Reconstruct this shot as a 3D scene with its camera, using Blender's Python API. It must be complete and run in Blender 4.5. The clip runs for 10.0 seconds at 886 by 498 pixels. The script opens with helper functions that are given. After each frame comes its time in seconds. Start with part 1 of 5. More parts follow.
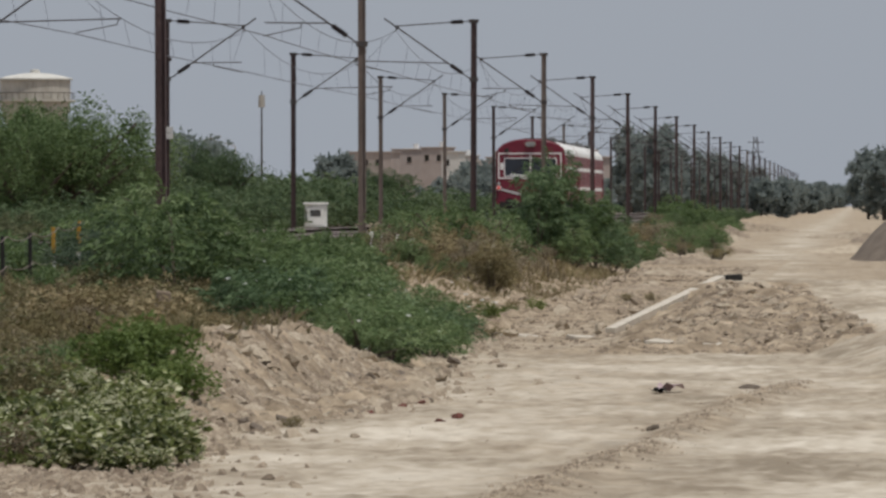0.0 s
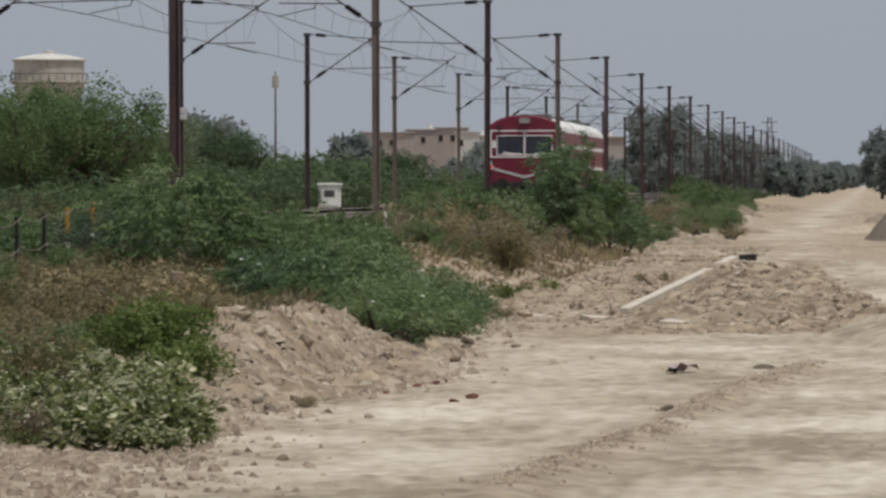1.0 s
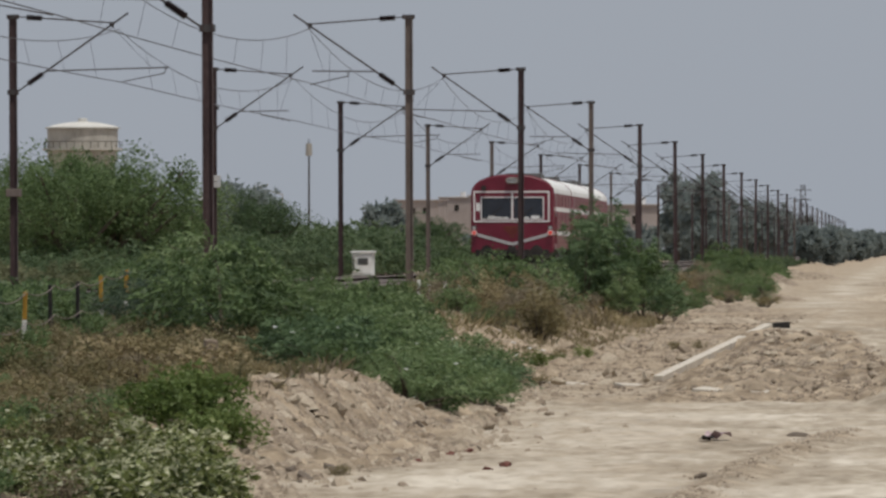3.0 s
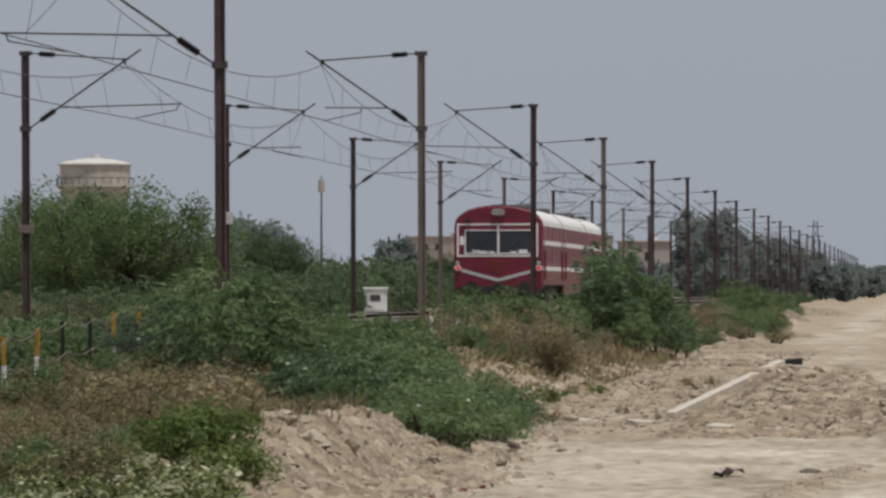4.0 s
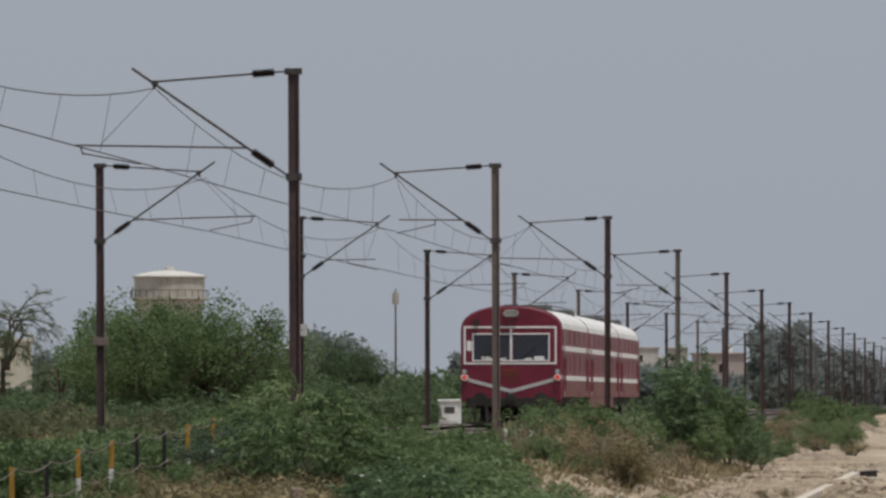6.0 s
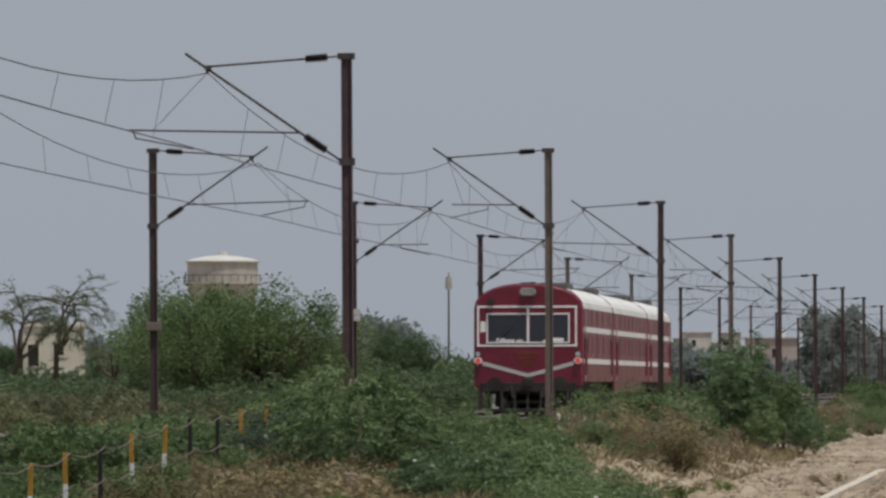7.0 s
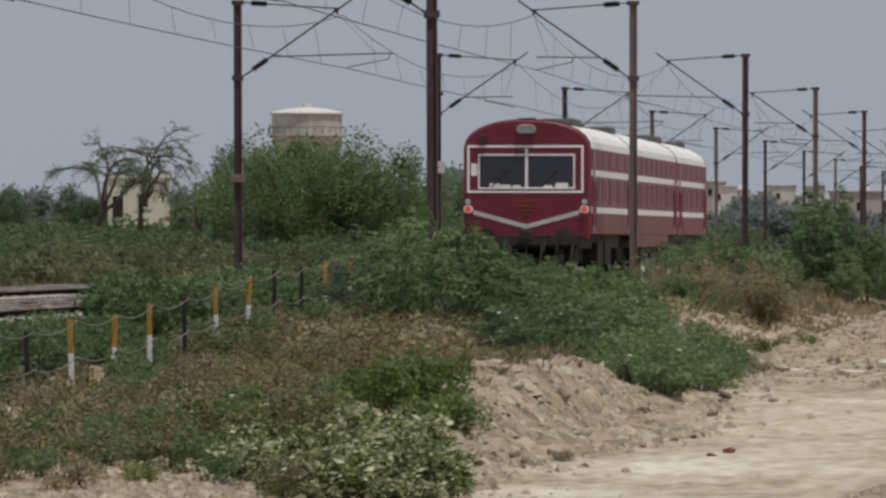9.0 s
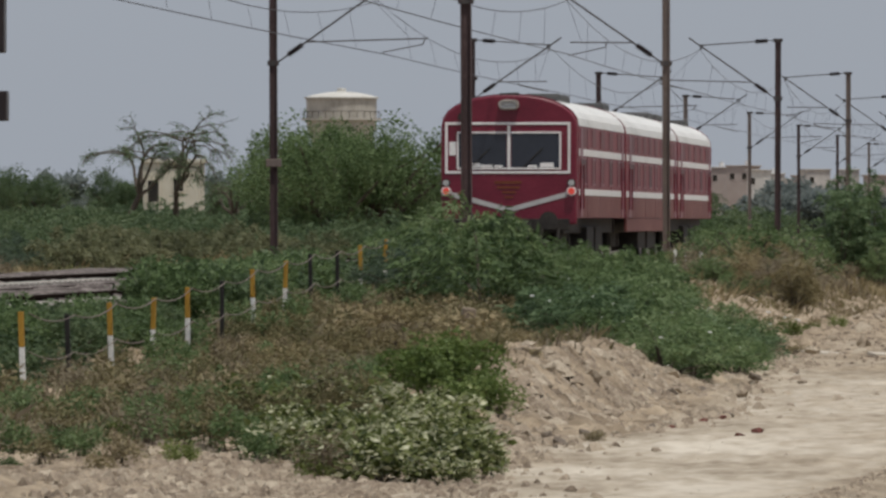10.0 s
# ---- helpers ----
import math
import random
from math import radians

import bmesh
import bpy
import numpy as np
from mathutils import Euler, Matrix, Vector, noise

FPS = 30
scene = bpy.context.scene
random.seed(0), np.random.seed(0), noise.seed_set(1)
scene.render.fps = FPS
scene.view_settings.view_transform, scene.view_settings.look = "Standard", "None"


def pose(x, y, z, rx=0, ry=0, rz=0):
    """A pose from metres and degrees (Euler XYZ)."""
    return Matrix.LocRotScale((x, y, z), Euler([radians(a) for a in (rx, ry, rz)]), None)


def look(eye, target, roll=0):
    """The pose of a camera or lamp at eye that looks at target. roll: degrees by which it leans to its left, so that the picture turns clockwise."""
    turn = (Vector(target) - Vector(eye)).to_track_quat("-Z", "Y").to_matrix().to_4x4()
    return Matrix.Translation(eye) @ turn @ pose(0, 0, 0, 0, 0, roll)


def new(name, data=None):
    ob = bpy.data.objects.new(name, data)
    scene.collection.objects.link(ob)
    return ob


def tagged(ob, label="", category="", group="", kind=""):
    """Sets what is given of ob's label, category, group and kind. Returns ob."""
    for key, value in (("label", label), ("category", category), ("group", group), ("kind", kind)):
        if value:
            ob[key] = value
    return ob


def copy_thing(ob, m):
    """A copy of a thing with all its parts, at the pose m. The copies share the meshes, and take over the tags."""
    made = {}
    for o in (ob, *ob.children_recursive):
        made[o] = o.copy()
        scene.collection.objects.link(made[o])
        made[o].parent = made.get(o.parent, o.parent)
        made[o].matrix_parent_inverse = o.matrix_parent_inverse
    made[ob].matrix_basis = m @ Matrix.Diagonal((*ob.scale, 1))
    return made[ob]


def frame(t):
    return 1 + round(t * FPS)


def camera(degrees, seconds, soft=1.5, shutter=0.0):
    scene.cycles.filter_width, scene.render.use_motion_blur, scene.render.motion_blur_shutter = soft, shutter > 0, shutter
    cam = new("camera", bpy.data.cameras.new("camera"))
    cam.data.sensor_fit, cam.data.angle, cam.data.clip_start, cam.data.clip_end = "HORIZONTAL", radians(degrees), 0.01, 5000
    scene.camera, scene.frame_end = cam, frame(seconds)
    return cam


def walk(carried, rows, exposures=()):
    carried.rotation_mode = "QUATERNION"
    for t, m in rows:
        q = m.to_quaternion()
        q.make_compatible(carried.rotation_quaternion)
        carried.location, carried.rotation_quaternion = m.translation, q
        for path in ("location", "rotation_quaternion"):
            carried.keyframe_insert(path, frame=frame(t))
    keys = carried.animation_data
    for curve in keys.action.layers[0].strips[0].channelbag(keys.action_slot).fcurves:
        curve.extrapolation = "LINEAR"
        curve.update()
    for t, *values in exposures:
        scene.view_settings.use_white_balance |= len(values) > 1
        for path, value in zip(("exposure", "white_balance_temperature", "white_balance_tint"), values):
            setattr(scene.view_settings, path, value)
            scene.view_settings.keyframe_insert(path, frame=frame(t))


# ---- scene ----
cam = camera(6.772, 10.0, soft=2.75)

EYE = 2.0
# seconds, turn to the right of the track's direction, tilt up, lean, steps back
PATH = [
    (0.0, -3.1739, -0.3533, 0.00, 0), (0.5, -3.2304, -0.4489, -0.05, 0), (1.0, -3.2809, -0.5036, -0.06, 0),
    (1.5, -3.3169, -0.5230, -0.09, 0), (2.0, -3.3681, -0.5040, -0.10, 0), (2.3, -3.4000, -0.3510, -0.10, 0),
    (2.5, -3.4229, -0.2120, -0.09, 0), (2.7, -3.4747, -0.1081, -0.08, 0), (4.0, -3.6314, 0.2949, -0.08, 0),
    (4.5, -3.7203, 0.4595, -0.09, 0), (4.8, -3.7800, 0.7000, -0.11, 0), (5.0, -3.8214, 0.9062, -0.12, 0), (5.5, -3.9617, 1.0992, -0.10, 0),
    (5.7, -4.0534, 1.1621, -0.10, 0), (6.8, -4.5374, 1.0677, -0.10, 0), (7.0, -4.6038, 1.0381, -0.11, 0),
    (7.5, -4.7646, 0.8939, -0.12, 0), (8.0, -4.9286, 0.4943, -0.02, 0), (8.5, -5.0928, 0.0070, 0.06, 0),
    (9.0, -5.2500, -0.0909, 0.035, 0), (9.5, -5.3983, -0.1636, 0.02, 0), (10.0, -5.5129, -0.2130, 0.02, 1.35),
]


def camera_pose(turn, tilt, lean, back):
    way = Vector((math.sin(radians(turn)) * math.cos(radians(tilt)), math.cos(radians(turn)) * math.cos(radians(tilt)), math.sin(radians(tilt))))
    eye = Vector((0, 0, EYE)) - Vector((way.x, way.y, 0)) * back
    return look(eye, eye + way * 100, lean)


walk(cam, [(t, camera_pose(*r)) for t, *r in PATH])

# ---- sky, sun and exposure ----
SUN_HEIGHT, SUN_TURN = 73.0, 140.0      # elevation; degrees clockwise from the track's direction
world = bpy.data.worlds.new("hazy_sky")
scene.world = world
world.use_nodes = True
wt = world.node_tree
wt.nodes.clear()
w_out, w_bg = wt.nodes.new("ShaderNodeOutputWorld"), wt.nodes.new("ShaderNodeBackground")
sky = wt.nodes.new("ShaderNodeTexSky")
sky.sky_type, sky.sun_disc = "NISHITA", False
sky.sun_elevation, sky.sun_rotation = radians(SUN_HEIGHT), radians(SUN_TURN)
sky.air_density, sky.dust_density, sky.ozone_density = 1.0, 3.0, 1.0
# thick even haze covers most of the blue
haze = wt.nodes.new("ShaderNodeMix")
haze.data_type = "RGBA"
haze.inputs[0].default_value = 0.93
haze.inputs[7].default_value = (3.62, 3.95, 4.5, 1)
wt.links.new(sky.outputs[0], haze.inputs[6])
wt.links.new(haze.outputs[2], w_bg.inputs[0])
w_bg.inputs[1].default_value = 0.096
wt.links.new(w_bg.outputs[0], w_out.inputs[0])

sun = new("sun", bpy.data.lights.new("sun", "SUN"))
sun.data.energy, sun.data.angle, sun.data.color = 2.9, radians(2.0), (1.0, 0.95, 0.87)
a, e = radians(SUN_TURN), radians(SUN_HEIGHT)
sun.matrix_world = look((math.sin(a) * math.cos(e) * 100, math.cos(a) * math.cos(e) * 100, math.sin(e) * 100), (0, 0, 0))
scene.view_settings.exposure = 0.0

# ---- materials ----


def material(name, ramp, rough=0.8, scale=4.0, fine=40.0, bump=0.3, metal=0.0, island=0.0, piece=0.0, emit=None, coords="Object", stretch=(1, 1, 1), bump_size=0.02, spec=0.3, lo=0.3, hi=0.7):
    """Two scales of noise through a colour ramp, with fine relief; island or piece: random change of brightness."""
    m = bpy.data.materials.new(name)
    m.use_nodes = True
    nt = m.node_tree
    n, link = nt.nodes, nt.links.new
    b = n["Principled BSDF"]
    tc, mp = n.new("ShaderNodeTexCoord"), n.new("ShaderNodeMapping")
    mp.inputs["Scale"].default_value = stretch
    link(tc.outputs[coords], mp.inputs[0])
    big, small = n.new("ShaderNodeTexNoise"), n.new("ShaderNodeTexNoise")
    big.inputs["Scale"].default_value, small.inputs["Scale"].default_value = scale, fine
    big.inputs["Detail"].default_value, small.inputs["Detail"].default_value = 5, 4
    link(mp.outputs[0], big.inputs[0])
    link(mp.outputs[0], small.inputs[0])
    mix = n.new("ShaderNodeMath")
    mix.operation = "MULTIPLY_ADD"
    mix.inputs[1].default_value = 0.4
    link(small.outputs[0], mix.inputs[0])
    half = n.new("ShaderNodeMath")
    half.operation = "MULTIPLY"
    half.inputs[1].default_value = 0.6
    link(big.outputs[0], half.inputs[0])
    link(half.outputs[0], mix.inputs[2])
    value = mix.outputs[0]
    for on, node, out, amount in ((island, "ShaderNodeNewGeometry", "Random Per Island", island), (piece, "ShaderNodeObjectInfo", "Random", piece)):
        if on:
            src, ma = n.new(node), n.new("ShaderNodeMath")
            ma.operation = "MULTIPLY_ADD"
            ma.inputs[1].default_value = amount
            link(src.outputs[out], ma.inputs[0])
            sub = n.new("ShaderNodeMath")
            sub.operation = "SUBTRACT"
            sub.inputs[1].default_value = amount / 2
            link(value, sub.inputs[0])
            link(sub.outputs[0], ma.inputs[2])
            value = ma.outputs[0]
    cr = n.new("ShaderNodeValToRGB")
    while len(cr.color_ramp.elements) < len(ramp):
        cr.color_ramp.elements.new(0.5)
    for i, c in enumerate(ramp):
        cr.color_ramp.elements[i].position = lo + (hi - lo) * i / max(1, len(ramp) - 1)
        cr.color_ramp.elements[i].color = (*c, 1)
    link(value, cr.inputs[0])
    link(cr.outputs[0], b.inputs["Base Color"])
    b.inputs["Roughness"].default_value, b.inputs["Metallic"].default_value = rough, metal
    b.inputs["Specular IOR Level"].default_value = spec
    if bump:
        bp = n.new("ShaderNodeBump")
        bp.inputs["Strength"].default_value, bp.inputs["Distance"].default_value = bump, bump_size
        link(mix.outputs[0], bp.inputs["Height"])
        link(bp.outputs[0], b.inputs["Normal"])
    if emit:
        b.inputs["Emission Color"].default_value, b.inputs["Emission Strength"].default_value = (*emit[0], 1), emit[1]
    return m


def leaf_material(name, ramp, rough=0.55, through_light=0.38, island=0.2, scale=0.9):
    m = material(name, ramp, rough, scale=scale, fine=6, bump=0, island=island, piece=0.24, coords="Object", spec=0.25)
    nt = m.node_tree
    b = nt.nodes["Principled BSDF"]
    tr, mix = nt.nodes.new("ShaderNodeBsdfTranslucent"), nt.nodes.new("ShaderNodeMixShader")
    mix.inputs[0].default_value = through_light
    nt.links.new(nt.nodes["Color Ramp"].outputs[0], tr.inputs[0])
    nt.links.new(b.outputs[0], mix.inputs[1])
    nt.links.new(tr.outputs[0], mix.inputs[2])
    nt.links.new(mix.outputs[0], nt.nodes["Material Output"].inputs[0])
    return m


RED = material("red_coach_paint", [(0.1, 0.006, 0.019), (0.15, 0.01, 0.028), (0.2, 0.022, 0.044)], 0.38, 0.7, 9, 0.05, stretch=(1, 1, 2.5), spec=0.5)
RED_SIDE = material("faded_red_paint", [(0.145, 0.014, 0.025), (0.2, 0.029, 0.041), (0.255, 0.058, 0.068)], 0.5, 0.8, 11, 0.08, stretch=(1, 0.6, 2), spec=0.4)
DUSTY_RED = material("dust_faded_lower_panel", [(0.15, 0.05, 0.047), (0.2, 0.08, 0.073), (0.245, 0.115, 0.1)], 0.65, 0.9, 12, 0.08, stretch=(1, 0.5, 1.6), spec=0.3)
SHUTTER = material("dull_red_shutter", [(0.1, 0.026, 0.032), (0.15, 0.045, 0.052), (0.2, 0.08, 0.085)], 0.5, 2, 30, 0.1)
CREAM = material("white_band_paint", [(0.68, 0.66, 0.65), (0.8, 0.79, 0.78), (0.85, 0.84, 0.83)], 0.5, 1.2, 14, 0.05)
ROOF = material("dusty_white_roof", [(0.5, 0.5, 0.48), (0.66, 0.66, 0.65), (0.74, 0.74, 0.73)], 0.6, 0.8, 7, 0.1, stretch=(3, 0.5, 1))
TINTED = material("dark_tinted_pane", [(0.05, 0.018, 0.022), (0.085, 0.03, 0.035)], 0.5, 1, 6, 0.0, spec=0.3)
GLASS = material("dark_window_glass", [(0.022, 0.026, 0.036), (0.034, 0.04, 0.056)], 0.12, 1, 6, 0.0, spec=0.5)
DARK = material("grimy_underframe", [(0.012, 0.011, 0.01), (0.03, 0.027, 0.025), (0.06, 0.052, 0.045)], 0.75, 3, 25, 0.4)
STEEL = material("worn_steel", [(0.16, 0.15, 0.15), (0.3, 0.28, 0.27)], 0.4, 3, 30, 0.2, metal=0.8)
GREY_HOOD = material("grey_roof_hood", [(0.05, 0.05, 0.05), (0.11, 0.11, 0.11)], 0.7, 2, 20, 0.2)
LAMP_GLASS = material("lamp_lens", [(0.34, 0.34, 0.34), (0.48, 0.48, 0.48)], 0.25, 4, 30, 0.0, spec=0.6)
RED_LAMP = material("lit_red_lamp", [(0.5, 0.05, 0.03), (0.6, 0.06, 0.04)], 0.3, 6, 30, 0.0, emit=((1.0, 0.15, 0.13), 0.22))
GOLD = material("tarnished_gold_emblem", [(0.13, 0.03, 0.016), (0.18, 0.055, 0.022)], 0.5, 8, 40, 0.0)
MAST = material("rusty_brown_steel", [(0.045, 0.03, 0.032), (0.08, 0.053, 0.054), (0.125, 0.09, 0.088)], 0.75, 1.2, 22, 0.25, stretch=(1, 1, 0.35), piece=0.16)
MAST_PALE = material("weathered_grey_brown_steel", [(0.12, 0.095, 0.085), (0.18, 0.145, 0.13), (0.23, 0.19, 0.165)], 0.75, 1.2, 22, 0.25, stretch=(1, 1, 0.35), piece=0.12)
TUBE = material("galvanised_tube", [(0.05, 0.045, 0.045), (0.10, 0.09, 0.09)], 0.6, 4, 30, 0.1, metal=0.2)
INSULATOR = material("brown_porcelain", [(0.012, 0.008, 0.009), (0.025, 0.015, 0.016)], 0.35, 6, 30, 0.0, spec=0.5)
WIRE = material("dull_copper_wire", [(0.06, 0.058, 0.062), (0.1, 0.095, 0.1)], 0.6, 2, 12, 0.0, metal=0.2)
PLATE = material("pale_number_plate", [(0.4, 0.4, 0.4), (0.55, 0.55, 0.54)], 0.6, 6, 40, 0.05)
WHITE = material("chalky_white_paint", [(0.55, 0.55, 0.54), (0.74, 0.74, 0.73), (0.8, 0.8, 0.79)], 0.7, 3, 30, 0.15)
YELLOW = material("ochre_yellow_paint", [(0.3, 0.16, 0.025), (0.45, 0.26, 0.04)], 0.7, 5, 30, 0.15)
BLACK_POST = material("blackened_post", [(0.012, 0.012, 0.012), (0.035, 0.032, 0.03)], 0.8, 5, 30, 0.2)
CONCRETE = material("grey_concrete", [(0.24, 0.225, 0.2), (0.34, 0.32, 0.29), (0.42, 0.4, 0.37)], 0.9, 2, 25, 0.4)
PALE_SLAB = material("dusty_pale_concrete", [(0.42, 0.37, 0.31), (0.52, 0.47, 0.4), (0.58, 0.53, 0.46)], 0.9, 2, 25, 0.4)
RAIL = material("brown_rail_steel", [(0.014, 0.01, 0.009), (0.036, 0.026, 0.022)], 0.95, 3, 30, 0.2, spec=0.0)
BALLAST = material("track_ballast", [(0.06, 0.051, 0.048), (0.13, 0.112, 0.106), (0.25, 0.222, 0.21)], 0.95, 3, 14, 1.0, bump_size=0.05, spec=0.02, lo=0.4, hi=0.6)
ROCK = material("dusty_earth_stone", [(0.15, 0.113, 0.084), (0.29, 0.235, 0.178), (0.45, 0.385, 0.3)], 0.95, 4, 30, 0.6, piece=0.25, island=0.2)
DARK_SOIL = material("dark_heaped_soil", [(0.10, 0.08, 0.065), (0.16, 0.13, 0.105), (0.22, 0.18, 0.145)], 0.95, 1.5, 14, 0.8)
BRICK_RED = material("broken_red_brick", [(0.10, 0.035, 0.03), (0.17, 0.065, 0.05)], 0.9, 8, 60, 0.4)
BARK = material("grey_brown_bark", [(0.06, 0.045, 0.035), (0.13, 0.105, 0.085)], 0.9, 6, 40, 0.5)
PLASTER = material("weathered_cream_plaster", [(0.5, 0.45, 0.35), (0.64, 0.59, 0.48), (0.7, 0.66, 0.56)], 0.85, 0.9, 9, 0.2)
TANK = material("weathered_grey_tank_plaster", [(0.302, 0.282, 0.247), (0.448, 0.424, 0.38), (0.526, 0.503, 0.46)], 0.9, 0.5, 5, 0.2, stretch=(1, 1, 0.3))
TANK_TOP = material("pale_tank_dome", [(0.396, 0.385, 0.352), (0.528, 0.517, 0.484), (0.605, 0.594, 0.561)], 0.9, 0.6, 6, 0.2)
FAR_WALL = material("town_wall_paint", [(0.36, 0.34, 0.33), (0.5, 0.48, 0.46), (0.56, 0.55, 0.53)], 0.85, 0.4, 4, 0.1, piece=0.3)
# brick colour lightened and greyed to carry the haze of distance
FAR_BRICK_HAZED = material("town_brick", [(0.33, 0.28, 0.26), (0.42, 0.37, 0.35)], 0.9, 0.5, 6, 0.1)
# near-black colour stands in for the shade inside house openings
OPENING = material("shaded_opening", [(0.02, 0.018, 0.016), (0.04, 0.036, 0.03)], 0.9, 3, 20, 0.0)
DRY = leaf_material("dry_straw", [(0.138, 0.106, 0.071), (0.222, 0.187, 0.129), (0.328, 0.3, 0.214)], 0.8, 0.15)
DRY_GREEN = leaf_material("half_dry_weed", [(0.129, 0.112, 0.052), (0.241, 0.202, 0.105), (0.37, 0.302, 0.185)], 0.75, 0.2)
WEED = leaf_material("dusty_weed", [(0.092, 0.096, 0.044), (0.202, 0.18, 0.091), (0.355, 0.289, 0.195)], 0.75, 0.2)
LEAF = leaf_material("feathery_green_leaf", [(0.061, 0.096, 0.038), (0.129, 0.193, 0.077), (0.209, 0.271, 0.133)])
LEAF_YELLOW = leaf_material("yellowish_green_leaf", [(0.081, 0.112, 0.031), (0.172, 0.216, 0.065), (0.265, 0.292, 0.113)])
LEAF_BLUE = leaf_material("bluish_green_leaf", [(0.067, 0.113, 0.053), (0.127, 0.19, 0.092), (0.201, 0.265, 0.144)])
LEAF_DARK = leaf_material("dark_tree_leaf", [(0.049, 0.081, 0.038), (0.091, 0.137, 0.064), (0.143, 0.186, 0.099)])
LEAF_DEEP = leaf_material("deep_bluish_leaf", [(0.042, 0.07, 0.046), (0.075, 0.11, 0.07), (0.115, 0.155, 0.105)])
OLIVE = leaf_material("olive_grey_leaf", [(0.1, 0.112, 0.056), (0.158, 0.17, 0.09), (0.225, 0.23, 0.13)])
LEAF_FRESH = leaf_material("fresh_green_leaf", [(0.085, 0.13, 0.035), (0.135, 0.19, 0.055), (0.185, 0.24, 0.08)])
# last stop turns some whole leaves near white: pale undersides and painted glints
LEAF_BROAD = leaf_material("broad_weed_leaf", [(0.052, 0.068, 0.023), (0.088, 0.11, 0.033), (0.135, 0.161, 0.05), (0.176, 0.204, 0.068), (0.234, 0.265, 0.107), (0.585, 0.585, 0.405)], 0.45, island=0.56, scale=5.0)
# distance haze is put into this colour: leaves paled and greyed
LEAF_FAR_HAZED = leaf_material("far_wood_leaf", [(0.2, 0.235, 0.225), (0.22, 0.255, 0.245), (0.24, 0.275, 0.265)], 0.8, 0.6)


def ground_material():
    """Packed pale earth on the road, darker crumbly soil off it, streaked along the wheel ruts."""
    m = material("dusty_earth", [(0.25, 0.205, 0.15), (0.44, 0.38, 0.3), (0.62, 0.56, 0.47)], 0.95, 0.5, 5, 0.8, stretch=(0.9, 0.3, 1), bump_size=0.06, lo=0.38, hi=0.62)
    nt = m.node_tree
    n, link = nt.nodes, nt.links.new
    b, ramp = n["Principled BSDF"], n["Color Ramp"]
    at = n.new("ShaderNodeAttribute")
    at.attribute_name = "packed"
    soil = n.new("ShaderNodeValToRGB")
    for el, p, c in zip(soil.color_ramp.elements, (0.3, 0.72), ((0.17, 0.125, 0.082, 1), (0.58, 0.468, 0.342, 1))):
        el.position, el.color = p, c
    tc, no = n.new("ShaderNodeTexCoord"), n.new("ShaderNodeTexNoise")
    no.inputs["Scale"].default_value, no.inputs["Detail"].default_value = 2.2, 10
    link(tc.outputs["Object"], no.inputs[0])
    link(no.outputs[0], soil.inputs[0])
    mx = n.new("ShaderNodeMix")
    mx.data_type = "RGBA"
    link(at.outputs["Fac"], mx.inputs[0])
    link(soil.outputs[0], mx.inputs[6])
    link(ramp.outputs[0], mx.inputs[7])
    link(mx.outputs[2], b.inputs["Base Color"])
    clod = n.new("ShaderNodeTexNoise")
    clod.inputs["Scale"].default_value, clod.inputs["Detail"].default_value, clod.inputs["Roughness"].default_value = 5.0, 10, 0.62
    link(tc.outputs["Object"], clod.inputs[0])
    deep = n.new("ShaderNodeMath")
    deep.operation = "MULTIPLY_ADD"
    deep.inputs[1].default_value, deep.inputs[2].default_value = -0.1, 0.16
    link(at.outputs["Fac"], deep.inputs[0])
    bp = n["Bump"]
    bp.inputs["Strength"].default_value = 1.0
    link(deep.outputs[0], bp.inputs["Distance"])
    link(clod.outputs[0], bp.inputs["Height"])
    return m


EARTH = ground_material()

# ---- building helpers ----


def part(name, bm, mat, parent=None, label="", smooth=False):
    me = bpy.data.meshes.new(name)
    if smooth:
        for f in bm.faces:
            f.smooth = True
    bm.to_mesh(me)
    bm.free()
    me.materials.append(mat)
    ob = new(name, me)
    ob.parent = parent
    return tagged(ob, label) if label else ob


def mesh_part(name, verts, faces, mat, parent=None, label=""):
    me = bpy.data.meshes.new(name)
    me.from_pydata([tuple(v) for v in verts] if not isinstance(verts, list) else verts, [], faces)
    me.materials.append(mat)
    ob = new(name, me)
    ob.parent = parent
    return tagged(ob, label) if label else ob


def thing(name, m, label, category, group="", kind=""):
    ob = new(name)
    ob.empty_display_size = 0.3
    ob.matrix_world = m
    return tagged(ob, label, category, group, kind)


def box(bm, lo, hi, bevel=0.0):
    vs = bmesh.ops.create_cube(bm, size=1)["verts"]
    for v in vs:
        for i in range(3):
            v.co[i] = lo[i] if v.co[i] < 0 else hi[i]
    if bevel:
        bmesh.ops.bevel(bm, geom=list({e for v in vs for e in v.link_edges}), offset=bevel, segments=2, affect="EDGES", profile=0.6)
    return bm


def bar(bm, a, b, r, sides=8, r2=None):
    a, b = Vector(a), Vector(b)
    m = Matrix.Translation((a + b) / 2) @ (b - a).to_track_quat("Z", "Y").to_matrix().to_4x4()
    bmesh.ops.create_cone(bm, cap_ends=True, segments=sides, radius1=r, radius2=r if r2 is None else r2, depth=(b - a).length, matrix=m)
    return bm


def boxed(lo, hi, bevel=0.0):
    return box(bmesh.new(), lo, hi, bevel)


def barred(a, b, r, sides=8, r2=None):
    return bar(bmesh.new(), a, b, r, sides, r2)


# ---- the lie of the land ----
RAIL_TOP = 1.0
MAST_NEAR, MAST_FAR, TRACK_NEAR, TRACK_FAR = -13.28, -23.8, -15.93, -21.15
